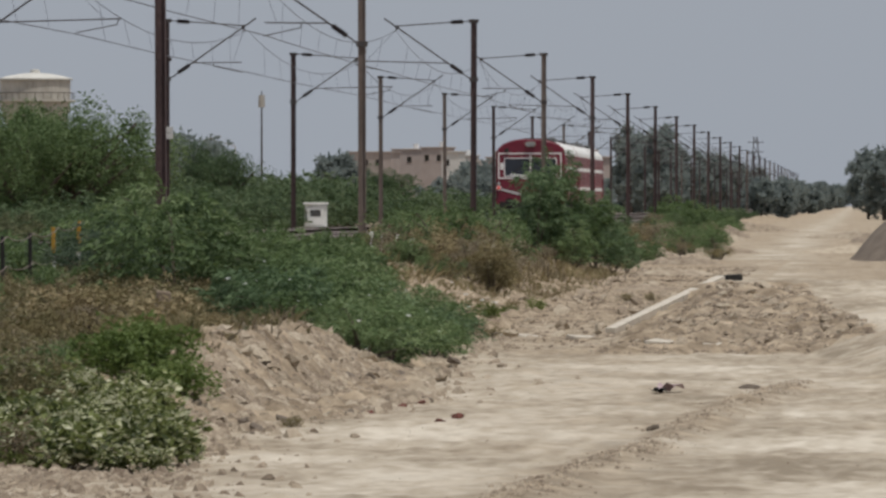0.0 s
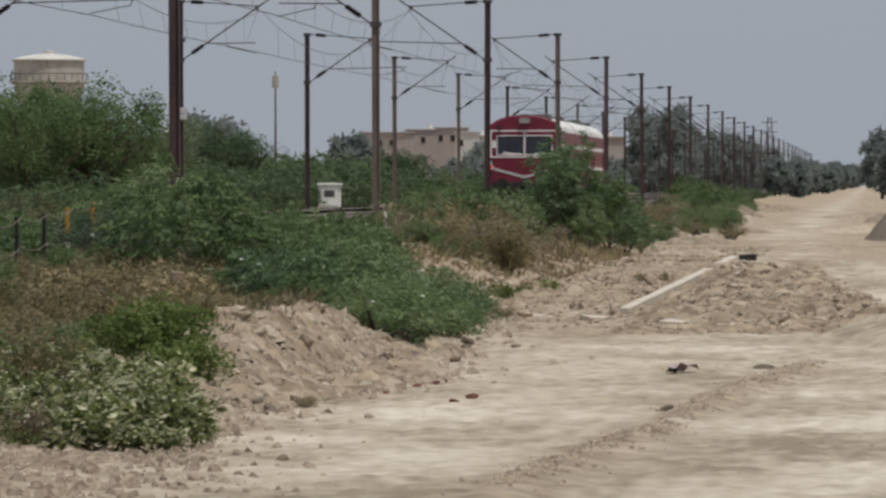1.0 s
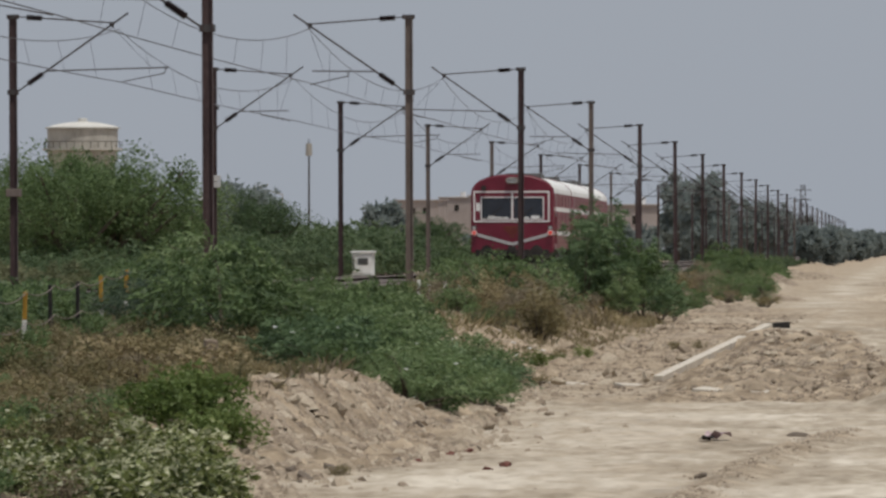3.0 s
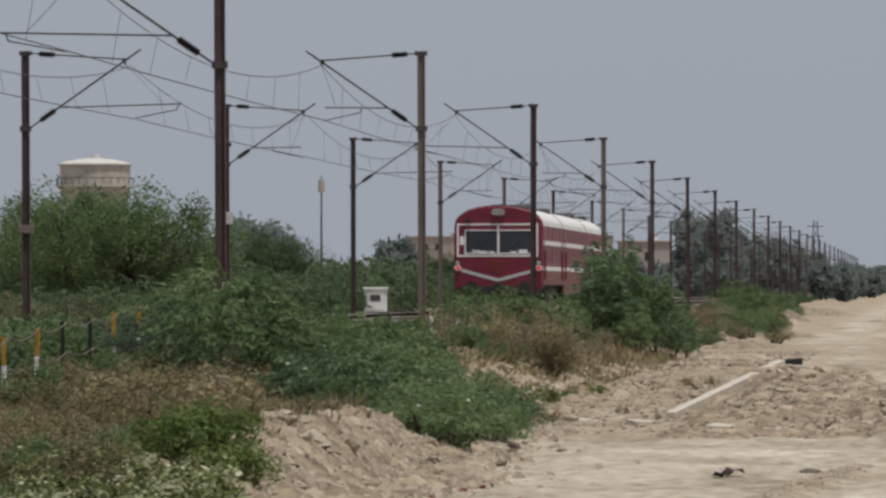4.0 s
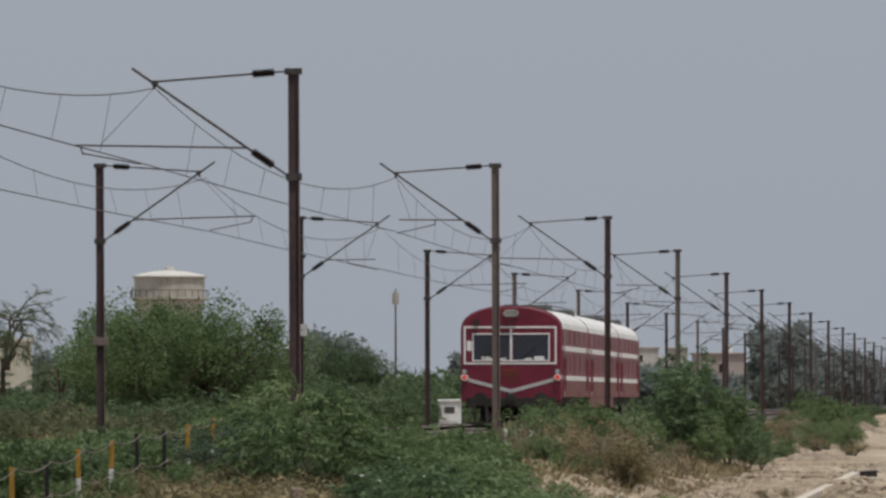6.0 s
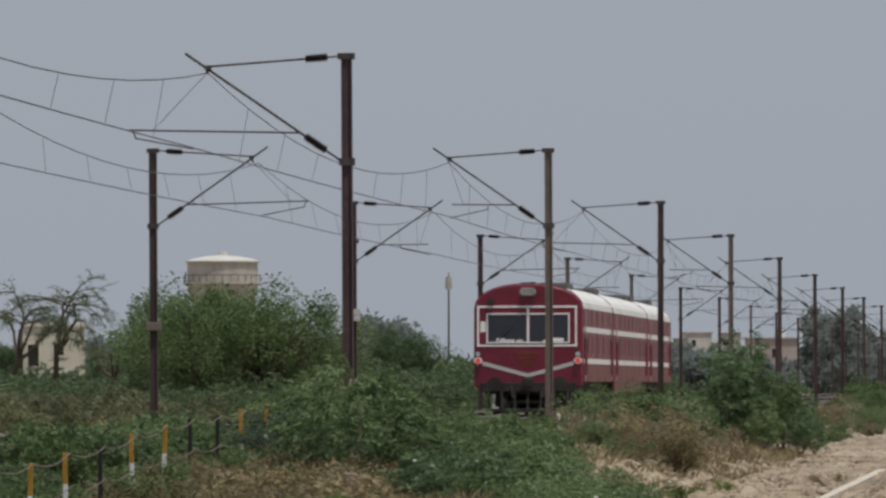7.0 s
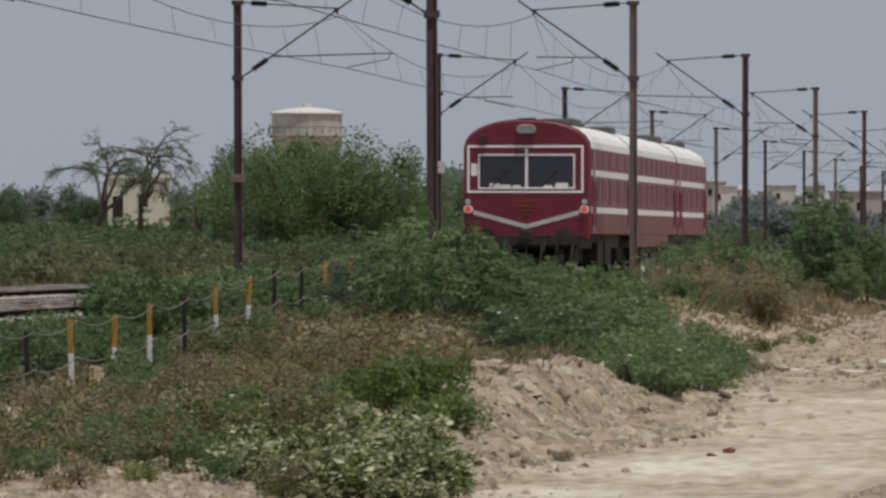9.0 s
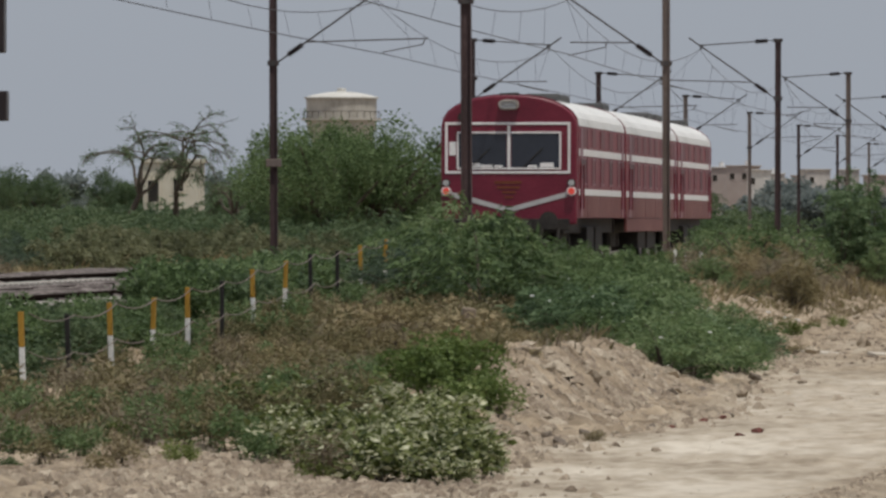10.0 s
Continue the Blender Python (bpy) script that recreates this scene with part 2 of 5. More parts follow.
SPAN, FIRST = 58.0, 2.455


def step(a, b, x):
    t = np.clip((x - a) / (b - a), 0, 1)
    return t * t * (3 - 2 * t)


def wobble(x, y, f, seed=0):
    """Cheap rolling unevenness from a few sines."""
    r = np.random.RandomState(seed)
    s = 0
    for _ in range(6):
        ang, k, ph = r.uniform(0, 6.28), f * r.uniform(0.6, 1.8), r.uniform(0, 6.28)
        s = s + np.sin((x * np.cos(ang) + y * np.sin(ang)) * k + ph)
    return s / 6


def land(x, y):
    x, y = np.asarray(x, float), np.asarray(y, float)
    toe = np.interp(y, [40, 55, 65, 76, 90, 102, 140, 221, 452, 900], [-6.2, -5.9, -5.45, -4.75, -5.3, -5.65, -6.2, -7.0, -8.6, -9.5])
    toe = toe + 0.35 * wobble(x * 0, y, 0.9, 3)
    inner = np.interp(y, [40, 87, 98, 108, 116, 200, 400], [0.0, 0.12, 0.3, 0.62, 0.75, 0.65, 0.6])
    z = 0.05 * wobble(x, y, 0.5, 1) + 0.02 * wobble(x, y, 2.2, 2)
    off = step(toe, toe - 3.5, x)
    z = z * (1 - off) + off * (inner + 0.12 * wobble(x, y, 0.7, 4) + 0.06 * wobble(x, y, 2.5, 5))
    # spoil bank along the road
    crest = toe - 1.35
    high = np.interp(y, [45, 52, 60, 70, 77, 84, 92, 100, 112, 130], [0.05, 0.06, 0.1, 0.5, 0.66, 0.56, 0.36, 0.28, 0.25, 0.12])
    bank = high * np.exp(-((x - crest) / np.where(x > crest, 0.72, 1.5)) ** 2)
    z = z + bank * (1 + 0.16 * wobble(x, y, 1.1, 6) + 0.05 * wobble(x, y, 3.4, 7))
    # ridge of earth thrown up beside the tyre rut
    z = z + 0.06 * np.exp(-((x + 2.25 - 0.05 * (y - 51)) / 0.2) ** 2) * (1 - step(76, 88, y)) * (1 + 0.6 * wobble(x, y, 3.0, 15))
    # low rise across the way, with a rough face
    left = step(-4.3, -2.2, x)
    start = 101 - 31 * step(-1.1, 1.7, x)
    rise = np.where(y < 118, np.clip((y - start) / (118 - start), 0, 1), 1 - step(126, 160, y))
    z = z + 0.68 * left * rise * (1 + 0.10 * wobble(x, y, 2.4, 8))
    # railway formation
    bed = step(-13.0, -14.2, x) * (1 - step(-23.0, -24.6, x))
    z = z * (1 - bed) + 0.72 * bed
    beyond = step(-24.0, -26.5, x)
    z = z * (1 - beyond) + beyond * (0.45 + 0.15 * wobble(x, y, 0.2, 9))
    # far away all is level
    far = step(600, 1200, y)
    return z * (1 - far) + far * (0.3 * step(-10, -14, x))


def ground_at(x, y):
    return float(land(x, y))


def build_ground():
    xs = np.concatenate([[-3000, -1200, -500, -240, -130, -80, -55], np.arange(-42, -24, 1.5), np.arange(-24, -9, 0.4), np.arange(-9, -3.4, 0.08), np.arange(-3.4, 2.4, 0.16), np.arange(2.4, 12, 0.8), [15, 22, 35, 60, 120, 300, 900, 2500]])
    ys = np.concatenate([[-400, -120, -40, -10, 10, 25, 35], np.arange(42, 58, 0.4), np.arange(58, 96, 0.16), np.arange(96, 122, 0.24), np.arange(122, 180, 0.8), np.arange(180, 330, 2.5), np.arange(330, 700, 10), [760, 850, 1000, 1300, 1800, 2600, 4200]])
    gx, gy = np.meshgrid(xs, ys)
    gz = land(gx, gy)
    rng = np.random.RandomState(11)
    near = (gx > -14) & (gx < 2.5) & (gy > 40) & (gy < 180)
    toe = np.interp(gy, [40, 65, 76, 102, 221, 452], [-6.0, -5.4, -4.7, -5.6, -7.0, -8.6])
    rough = np.where(gx < toe + 0.2, 0.022 + 0.03 * step(64, 70, gy), 0.012)
    face = (gx > -3.4) & (gx < np.interp(gy, [100, 118], [0.3, -0.9]) + 0.15 * wobble(gx, gy, 2.0, 21)) & (gy > 100) & (gy < 119.5)
    rough = np.where(face, 0.045, rough)
    crag = np.array([noise.fractal(Vector((a * 2.7, b * 1.9, 0)), 0.7, 2.1, 6) if k else 0.0 for a, b, k in zip(gx.ravel(), gy.ravel(), near.ravel())]).reshape(gx.shape)
    gz = gz + near * rough * (0.35 * rng.normal(size=gx.shape) + 2.6 * crag)
    w, h = len(xs), len(ys)
    faces = [(j * w + i, j * w + i + 1, (j + 1) * w + i + 1, (j + 1) * w + i) for j in range(h - 1) for i in range(w - 1)]
    me = bpy.data.meshes.new("ground")
    me.from_pydata(np.stack([gx, gy, gz], -1).reshape(-1, 3).tolist(), [], faces)
    packed = step(toe - 0.2, toe + 0.7, gx + 0.6 * wobble(gx, gy, 1.1, 12)) * np.clip(0.82 + 0.35 * wobble(gx, gy * 0.45, 1.3, 14), 0, 1)
    rut = np.exp(-((gx + 2.25 - 0.05 * (gy - 51)) / 0.34) ** 2) * (gy < 84) * 0.9
    packed = packed * (gx > -12)
    lane = 0.25 + 0.75 * np.exp(-((gx + 3.0) / 1.4) ** 2)
    packed = np.where(gy > 128, packed * np.maximum(lane, 0.9 * (gx > 30)), packed)
    packed = np.clip(packed - 0.85 * face - rut * (0.6 + 0.6 * wobble(gx, gy, 3, 13)) - 0.45 * (gx < -2.4) * (gy > 98) * (gy < 260), 0, 1)
    at = me.attributes.new("packed", "FLOAT", "POINT")
    at.data.foreach_set("value", packed.ravel().astype(np.float32))
    for p in me.polygons:
        p.use_smooth = True
    me.materials.append(EARTH)
    return tagged(new("ground", me), "pale dusty earth with tyre ruts and a crumbling bank", "ground", kind="structure")


build_ground()

# ---- railway: bed, rails, sleepers ----


def build_track(cx, name):
    track = thing(name, pose(cx, 0, 0), "brown steel rails on concrete sleepers in grey ballast", "railway track", "pair of tracks", "structure")
    prof = [(-0.075, 0), (0.075, 0), (0.075, 0.015), (0.012, 0.035), (0.012, 0.125), (0.036, 0.135), (0.036, 0.172), (-0.036, 0.172), (-0.036, 0.135), (-0.012, 0.125), (-0.012, 0.035), (-0.075, 0.015)]
    for side in (-0.874, 0.874):
        ys = [30, 120, 300, 800, 2600]
        v = [(side + px, y, RAIL_TOP - 0.172 + pz) for y in ys for px, pz in prof]
        n = len(prof)
        f = [(j * n + i, j * n + (i + 1) % n, (j + 1) * n + (i + 1) % n, (j + 1) * n + i) for j in range(len(ys) - 1) for i in range(n)]
        mesh_part("rail", v, f, RAIL, track)
    # ballast shoulder
    r = np.random.RandomState(5)
    xs, ys = np.array([-2.3, -1.75, -1.35, -0.9, -0.4, 0, 0.4, 0.9, 1.35, 1.75, 2.3]), np.concatenate([np.arange(60, 140, 0.3), np.arange(140, 500, 12), [700, 1200, 2600]])
    hs = np.array([0.88, 0.94, 0.96, 0.965, 0.965, 0.965, 0.965, 0.9, 0.84, 0.79, 0.58])
    v = [(float(x + r.normal() * 0.03), float(y), float(h + r.normal() * 0.028)) for y in ys for x, h in zip(xs, hs)]
    w = len(xs)
    f = [(j * w + i, j * w + i + 1, (j + 1) * w + i + 1, (j + 1) * w + i) for j in range(len(ys) - 1) for i in range(w - 1)]
    tagged(mesh_part("ballast", v, f, BALLAST, track, "grey stone ballast shoulder"), kind="stuff")
    bm = bmesh.new()
    box(bm, (-1.37, -0.125, RAIL_TOP - 0.36), (1.37, 0.125, RAIL_TOP - 0.085), 0.02)
    first = part("sleeper", bm, CONCRETE, track)
    first.location.y = 76
    for i in range(1, 100):
        s = new("sleeper", first.data)
        s.parent, s.location.y = track, 76 + i * 0.65
    return track


build_track(TRACK_NEAR, "railway_track")
build_track(TRACK_FAR, "railway_track")

# ---- overhead line ----
MAST_GROUND = 0.70


def build_mast(far_reach, steel):
    """A steel mast with a bracket reaching over the track on its -x side; heights from its base."""
    up = RAIL_TOP - MAST_GROUND
    mast = thing("overhead_line_mast", pose(0, 0, MAST_GROUND), "rust-brown steel mast with insulated bracket over the track", "railway mast", "masts along the tracks")
    bm = bmesh.new()
    top = 7.34 + up
    half = [(0.1, -0.085), (0.1, 0.085), (0.086, 0.085), (0.086, 0.008)]
    sect = half + [(-x, y) for x, y in half[::-1]] + [(-x, -y) for x, y in half] + [(x, -y) for x, y in half[::-1]]
    sect = list(dict.fromkeys(sect))
    lo, hi = [bm.verts.new((x, y, -0.9)) for x, y in sect], [bm.verts.new((x, y, top)) for x, y in sect]
    for i in range(len(sect)):
        j = (i + 1) % len(sect)
        bm.faces.new((lo[i], lo[j], hi[j], hi[i]))
    bm.faces.new(hi)
    bmesh.ops.recalc_face_normals(bm, faces=bm.faces)
    part("column", bm, steel, mast)
    part("foundation", boxed((-0.32, -0.32, -0.6), (0.32, 0.32, -0.02), 0.03), CONCRETE, mast, "concrete foundation block")
    # stay
    part("stay_tube", barred((-0.8, 0, up + 7.235), (-2.72, 0, up + 7.1), 0.021), TUBE, mast)
    bm = bmesh.new()
    bar(bm, (-0.1, 0, up + 7.285), (-0.36, 0, up + 7.265), 0.018)
    box(bm, (-0.17, -0.05, up + 7.22), (0.16, 0.05, up + 7.34))
    part("stay_fitting", bm, TUBE, mast)
    # bracket tube
    a, b = Vector((-0.1, 0, up + 5.27)), Vector((-3.1, 0, up + 7.36))
    d = (b - a).normalized()
    bm = bmesh.new()
    bar(bm, a + d * 0.86, b, 0.026)
    part("bracket_tube", bm, TUBE, mast)
    bm = bmesh.new()
    bar(bm, a, a + d * 0.36, 0.022)
    box(bm, (-0.15, -0.06, up + 5.19), (0.15, 0.06, up + 5.33))
    part("bracket_fitting", bm, TUBE, mast)
    for p, q in (((-0.36, 0, up + 7.265), (-0.8, 0, up + 7.235)), (tuple(a + d * 0.36), tuple(a + d * 0.86))):
        p, q = Vector(p), Vector(q)
        bm = bmesh.new()
        turn = Matrix.Translation(p) @ (q - p).to_track_quat("Z", "Y").to_matrix().to_4x4()
        rings = [(0.03, 0)] + [(0.05 if k % 2 == 0 else 0.09, (k + 0.5) / 19) for k in range(19)] + [(0.03, 1)]
        loops = [[bm.verts.new(turn @ Vector((rr * math.cos(j * 0.6283), rr * math.sin(j * 0.6283), u * (q - p).length))) for j in range(10)] for rr, u in rings]
        for lo, hi in zip(loops, loops[1:]):
            for j in range(10):
                bm.faces.new((lo[j], lo[(j + 1) % 10], hi[(j + 1) % 10], hi[j]))
        bm.faces.new(loops[0][::-1])
        bm.faces.new(loops[-1])
        part("insulator", bm, INSULATOR, mast, "dark brown ribbed porcelain insulator")
    # catenary clamp
    bm = bmesh.new()
    bar(bm, (-2.66, 0, up + 7.1), (-2.69, 0, up + 6.96), 0.03)
    box(bm, (-2.73, -0.05, up + 7.04), (-2.6, 0.05, up + 7.13), 0.01)
    part("clamp", bm, TUBE, mast)
    # register tube and steady arm
    root = a.lerp(b, 0.265)
    bm = bmesh.new()
    if far_reach:
        bar(bm, root, (-4.2, 0, up + 5.9), 0.019)
        bar(bm, (-4.12, 0, up + 5.9), (-4.05, 0, up + 5.72), 0.014)
        bar(bm, (-4.05, 0, up + 5.74), (-2.95, 0, up + 5.53), 0.014)
    else:
        bar(bm, root, (-2.6, 0, up + 5.84), 0.019)
        bar(bm, (-1.62, 0, up + 5.8), (-1.66, 0, up + 5.68), 0.014)
        bar(bm, (-1.66, 0, up + 5.7), (-2.65, 0, up + 5.48), 0.014)
    part("register_arm", bm, TUBE, mast)
    # dropper from the clamp to the register tube
    part("stay_wire", barred((-2.68, 0, up + 6.98), (-3.75 if far_reach else -2.3, 0, up + 5.87), 0.006, 4), WIRE, mast)
    return mast


def build_masts():
    kinds = {}
    for reach in (0, 1):
        for tone in (0, 1):
            kinds[reach, tone] = build_mast(reach, (MAST, MAST_PALE)[tone])
    used = set()
    r = random.Random(3)
    for k in range(-1, 27):
        y = (FIRST + k) * SPAN
        for row, x in ((0, MAST_NEAR), (1, MAST_FAR)):
            reach = (k + row + 0) % 2 == 0
            tone = 1 if (row == 0 and k == 1) or r.random() < 0.2 else 0
            if row == 0 and k in (0, 2):
                tone = 0
            m = pose(x, y - 1.2 * row - (2.0 if k < 0 else 0), MAST_GROUND, 0, r.uniform(-0.25, 0.25), 180 * row)
            src = kinds[int(reach), tone]
            if (int(reach), tone) in used:
                mast = copy_thing(src, m)
            else:
                mast = src
                mast.matrix_world = m
                used.add((int(reach), tone))
            yield k, row, mast


for k, row, mast in list(build_masts()):
    if row == 1 and k in (1, 2):
        up = RAIL_TOP - MAST_GROUND
        if k == 2:
            for z in (3.2, 3.42):
                part("mast_sign", boxed((-0.24, 0.1, up + z), (0.2, 0.13, up + z + 0.2), 0.01), PLATE, mast, "small pale plate on the mast")
            part("knob", barred((-0.18, 0, up + 5.95), (-0.05, 0, up + 5.95), 0.07, 10), INSULATOR, mast)
        else:
            part("clamp_band", boxed((-0.2, -0.13, up + 2.46), (0.2, 0.13, up + 2.68), 0.02), MAST_PALE, mast, "grey band clamped round the mast")

    if row == 0 and k == -1:
        for o in [c for c in mast.children if c.name.startswith("foundation")]:
            bpy.data.objects.remove(o)
        for z0, z1, w in ((3.75, 5.2, 0.36), (2.98, 3.32, 0.39)):
            part("balance_weight", boxed((0.12, -0.1, z0 - MAST_GROUND + 0.15), (w, 0.1, z1 - MAST_GROUND + 0.15), 0.02), INSULATOR, mast, "dark hanging balance weight")


def build_wires(cx, side, flip):
    """Contact wire, sagging catenary and droppers of one track."""
    line = thing("overhead_wire", pose(cx, 0, 0), "thin sagging catenary and contact wire with droppers", "overhead wire", "overhead wires")
    verts = {"contact_wire": [], "catenary_wire": [], "dropper": []}
    faces = {k: [] for k in verts}

    def strand(key, pts, rad):
        v, f = verts[key], faces[key]
        base = len(v)
        for p in pts:
            for j in range(4):
                a = j * math.pi / 2
                v.append((p[0] + rad * math.cos(a), p[1] + (rad * math.sin(a) if key == "dropper" else 0), p[2] + (rad * math.sin(a) if key != "dropper" else 0)))
        for i in range(len(pts) - 1):
            for j in range(4):
                f.append((base + i * 4 + j, base + i * 4 + (j + 1) % 4, base + i * 4 + 4 + (j + 1) % 4, base + i * 4 + 4 + j))

    z0 = RAIL_TOP
    cat, con = [], []
    for k in range(-2, 20):
        y0 = (FIRST + k) * SPAN
        off = [(0.25 if (j + flip) % 2 == 0 else 0.05) * side for j in (k, k + 1)]
        for i in range(14):
            u = i / 14
            cat.append((0.04 * side, y0 + u * SPAN, z0 + 6.97 - 0.95 * 4 * u * (1 - u)))
            con.append((off[0] * (1 - u) + off[1] * u, y0 + u * SPAN, z0 + 5.52 - 0.04 * 4 * u * (1 - u)))
        for i in range(1, 8):
            u = i / 8
            ends = [(0.04 * side, y0 + u * SPAN, z0 + 6.97 - 0.95 * 4 * u * (1 - u)), (off[0] * (1 - u) + off[1] * u, y0 + u * SPAN, z0 + 5.52)]
            if k < 9:
                part("dropper", barred(*ends, 0.005, 4), WIRE, line)
            else:
                strand("dropper", ends, 0.0065)
    strand("catenary_wire", cat, 0.0115)
    strand("contact_wire", con, 0.0125)
    for key in verts:
        p = mesh_part(key if key != "dropper" else "far_dropper", verts[key], faces[key], WIRE, line)
        if key == "dropper":
            tagged(p, kind="stuff")


build_wires(TRACK_NEAR, -1, 0)
build_wires(TRACK_FAR, 1, 1)

# ---- the train ----


def hull(w, z0, eave, crown, n=14):
    """Half-open outline of a coach body: side, eave, rounded roof."""
    pts = [(-w, z0), (-w, eave)]
    for i in range(1, n):
        a = math.pi * (1 - i / n)
        pts.append((w * math.copysign(abs(math.cos(a)) ** 0.9, math.cos(a)), eave + (crown - eave) * math.sin(a) ** 0.95))
    return pts + [(w, eave), (w, z0)]


def shell(pts, y0, y1, mat, name, parent, cap=True, label=""):
    bm = bmesh.new()
    a = [bm.verts.new((x, y0, z)) for x, z in pts]
    b = [bm.verts.new((x, y1, z)) for x, z in pts]
    n = len(pts)
    for i in range(n if cap else n - 1):
        bm.faces.new((a[i], a[(i + 1) % n], b[(i + 1) % n], b[i]))
    if cap:
        bm.faces.new(a[::-1])
        bm.faces.new(b)
    bmesh.ops.recalc_face_normals(bm, faces=bm.faces)
    return part(name, bm, mat, parent, label)


def frame_bars(bm, x0, x1, z0, z1, y0, y1, t):
    box(bm, (x0, y0, z0), (x1, y1, z0 + t), 0.008)
    box(bm, (x0, y0, z1 - t), (x1, y1, z1), 0.008)
    box(bm, (x0, y0, z0 + t + 0.002), (x0 + t, y1, z1 - t - 0.002), 0.008)
    box(bm, (x1 - t, y0, z0 + t + 0.002), (x1, y1, z1 - t - 0.002), 0.008)
    return bm


WHEEL_R = 0.457
WHEELSETS = []


def build_bogie(car, y):
    bg = thing("bogie", pose(0, y, 0), "", "")
    bg.parent = car
    bm = bmesh.new()
    for x in (-1.02, 1.02):
        box(bm, (x - 0.07, -1.75, 0.3), (x + 0.07, 1.75, 0.78), 0.03)
        for yy in (-1.4, 1.4):
            box(bm, (x - 0.12, yy - 0.2, 0.3), (x + 0.12, yy + 0.2, 0.62), 0.04)
            bar(bm, (x, yy - 0.32, 0.6), (x, yy - 0.32, 0.95), 0.1, 8)
            bar(bm, (x, yy + 0.32, 0.6), (x, yy + 0.32, 0.95), 0.1, 8)
    box(bm, (-1.1, -0.25, 0.45), (1.1, 0.25, 0.75), 0.03)
    part("bogie_frame", bm, DARK, bg)
    for yy in (-1.4, 1.4):
        bm = bmesh.new()
        bar(bm, (-0.9, 0, 0), (0.9, 0, 0), 0.08, 10)
        for x in (-0.84, 0.84):
            bar(bm, (x - 0.065, 0, 0), (x + 0.065, 0, 0), WHEEL_R, 24)
            bar(bm, (x * 0.92 - 0.02, 0, 0), (x * 0.92 + 0.02, 0, 0), WHEEL_R + 0.03, 24)
            for a in range(4):
                box(bm, (x + 0.066, 0.12 * math.cos(a * 1.57) - 0.05, 0.12 * math.sin(a * 1.57) - 0.05), (x + 0.08, 0.12 * math.cos(a * 1.57) + 0.05, 0.12 * math.sin(a * 1.57) + 0.05))
        ws = part("wheelset", bm, STEEL, bg)
        ws.location = (0, yy, WHEEL_R)
        WHEELSETS.append((ws, yy))


def build_coach(length, name, label, cab):
    """A coach with its front at y = 0 and rail level at z = 0; +x side faces the road."""
    car = thing(name, pose(TRACK_NEAR, 300, RAIL_TOP), label, "railcar", "coaches of the red train")
    W, EAVE, CROWN, SOLE = 1.625, 3.32, 4.1, 1.08
    side = hull(W, SOLE, EAVE, CROWN)
    shell(side, 0.16 if cab else 0.0, length, RED_SIDE, "body", car)
    # roof skin stands just proud of the body
    k = [(x * 1.004, z + 0.012) for x, z in hull(W, EAVE + 0.02, EAVE + 0.03, CROWN + 0.004)]
    shell(k, 0.5 if cab else 0.1, length - 0.1, ROOF, "roof", car, label="dusty white curved roof")
    for yy in ((0.35,) if cab else ()) + (length - 0.08,):
        o = [(x * 1.012, z + (0.035 if z > EAVE else 0)) for x, z in hull(W, SOLE, EAVE, CROWN)]
        shell(o, yy - 0.05, yy + 0.06, RED, "end_rib", car)
    for sx in (-1, 1):
        x0, x1 = sorted((sx * (W - 0.01), sx * (W + 0.014)))
        for z, h in ((2.62, 0.17), (1.64, 0.16)):
            part("white_band", boxed((x0, 0.5 if cab else 0.12, z), (x1, length - 0.15, z + h), 0.005), CREAM, car, "white painted band")
        lo, hi = sorted((sx * (W - 0.01), sx * (W + 0.006)))
        part("lower_panel", boxed((lo, 0.9 if cab else 0.12, SOLE + 0.02), (hi, length - 0.15, 1.636), 0.004), DUSTY_RED, car, "dusty faded lower side panel")
        if length > 20:
            lo, hi = sorted((sx * (W - 0.08), sx * W))
            part("skirt", boxed((lo, 0.3, 0.72), (hi, length * 0.8, SOLE - 0.006), 0.01), DUSTY_RED, car, "dusty skirt panel along the sole bar")
        lo, hi = sorted((sx * (W - 0.01), sx * (W + 0.009)))
        for y in np.arange(3.3, length - 1.5, 4.1):
            part("panel_seam", boxed((lo, float(y), SOLE + 0.03), (hi, float(y) + 0.05, 3.28)), RED, car)
        x2 = sx * (W + 0.004)
        n = int((length - 4.5) / 2.05)
        for i in range(n):
            y = 2.4 + i * (length - 4.6) / max(1, n - 1) - 0.55
            win = part("window", frame_bars(bmesh.new(), 0, 1.16, 1.9, 2.58, -0.012, 0.014, 0.05), RED, car)
            win.matrix_basis = Matrix.Translation((x2, y, 0)) @ Matrix.Rotation(math.pi / 2, 4, "Z")
            part("shutter" if i % 3 else "pane", boxed((0.05, -0.004, 1.95), (1.11, 0.004, 2.53)), SHUTTER if i % 3 else TINTED, win)
            up = part("upper_panel", boxed((0, -0.012, 2.86), (1.3, 0.012, 3.3), 0.008), SHUTTER, car, "pale faded panel")
            up.matrix_basis = Matrix.Translation((x2, y - 0.05, 0)) @ Matrix.Rotation(math.pi / 2, 4, "Z")
        for y in (0.95, length - 1.35):
            door = part("door", boxed((0, -0.016, 1.1), (0.82, 0.016, 3.3), 0.012), RED, car, "dark red end door")
            door.matrix_basis = Matrix.Translation((x2, y, 0)) @ Matrix.Rotation(math.pi / 2, 4, "Z")
            part("pane", boxed((0.18, -0.024, 2.05), (0.64, 0.024, 2.55), 0.01), TINTED, door)
            for hx in (-0.07, 0.89):
                part("grab_rail", barred((hx, -0.03, 1.3), (hx, -0.03, 2.4), 0.018, 6), RED, door)
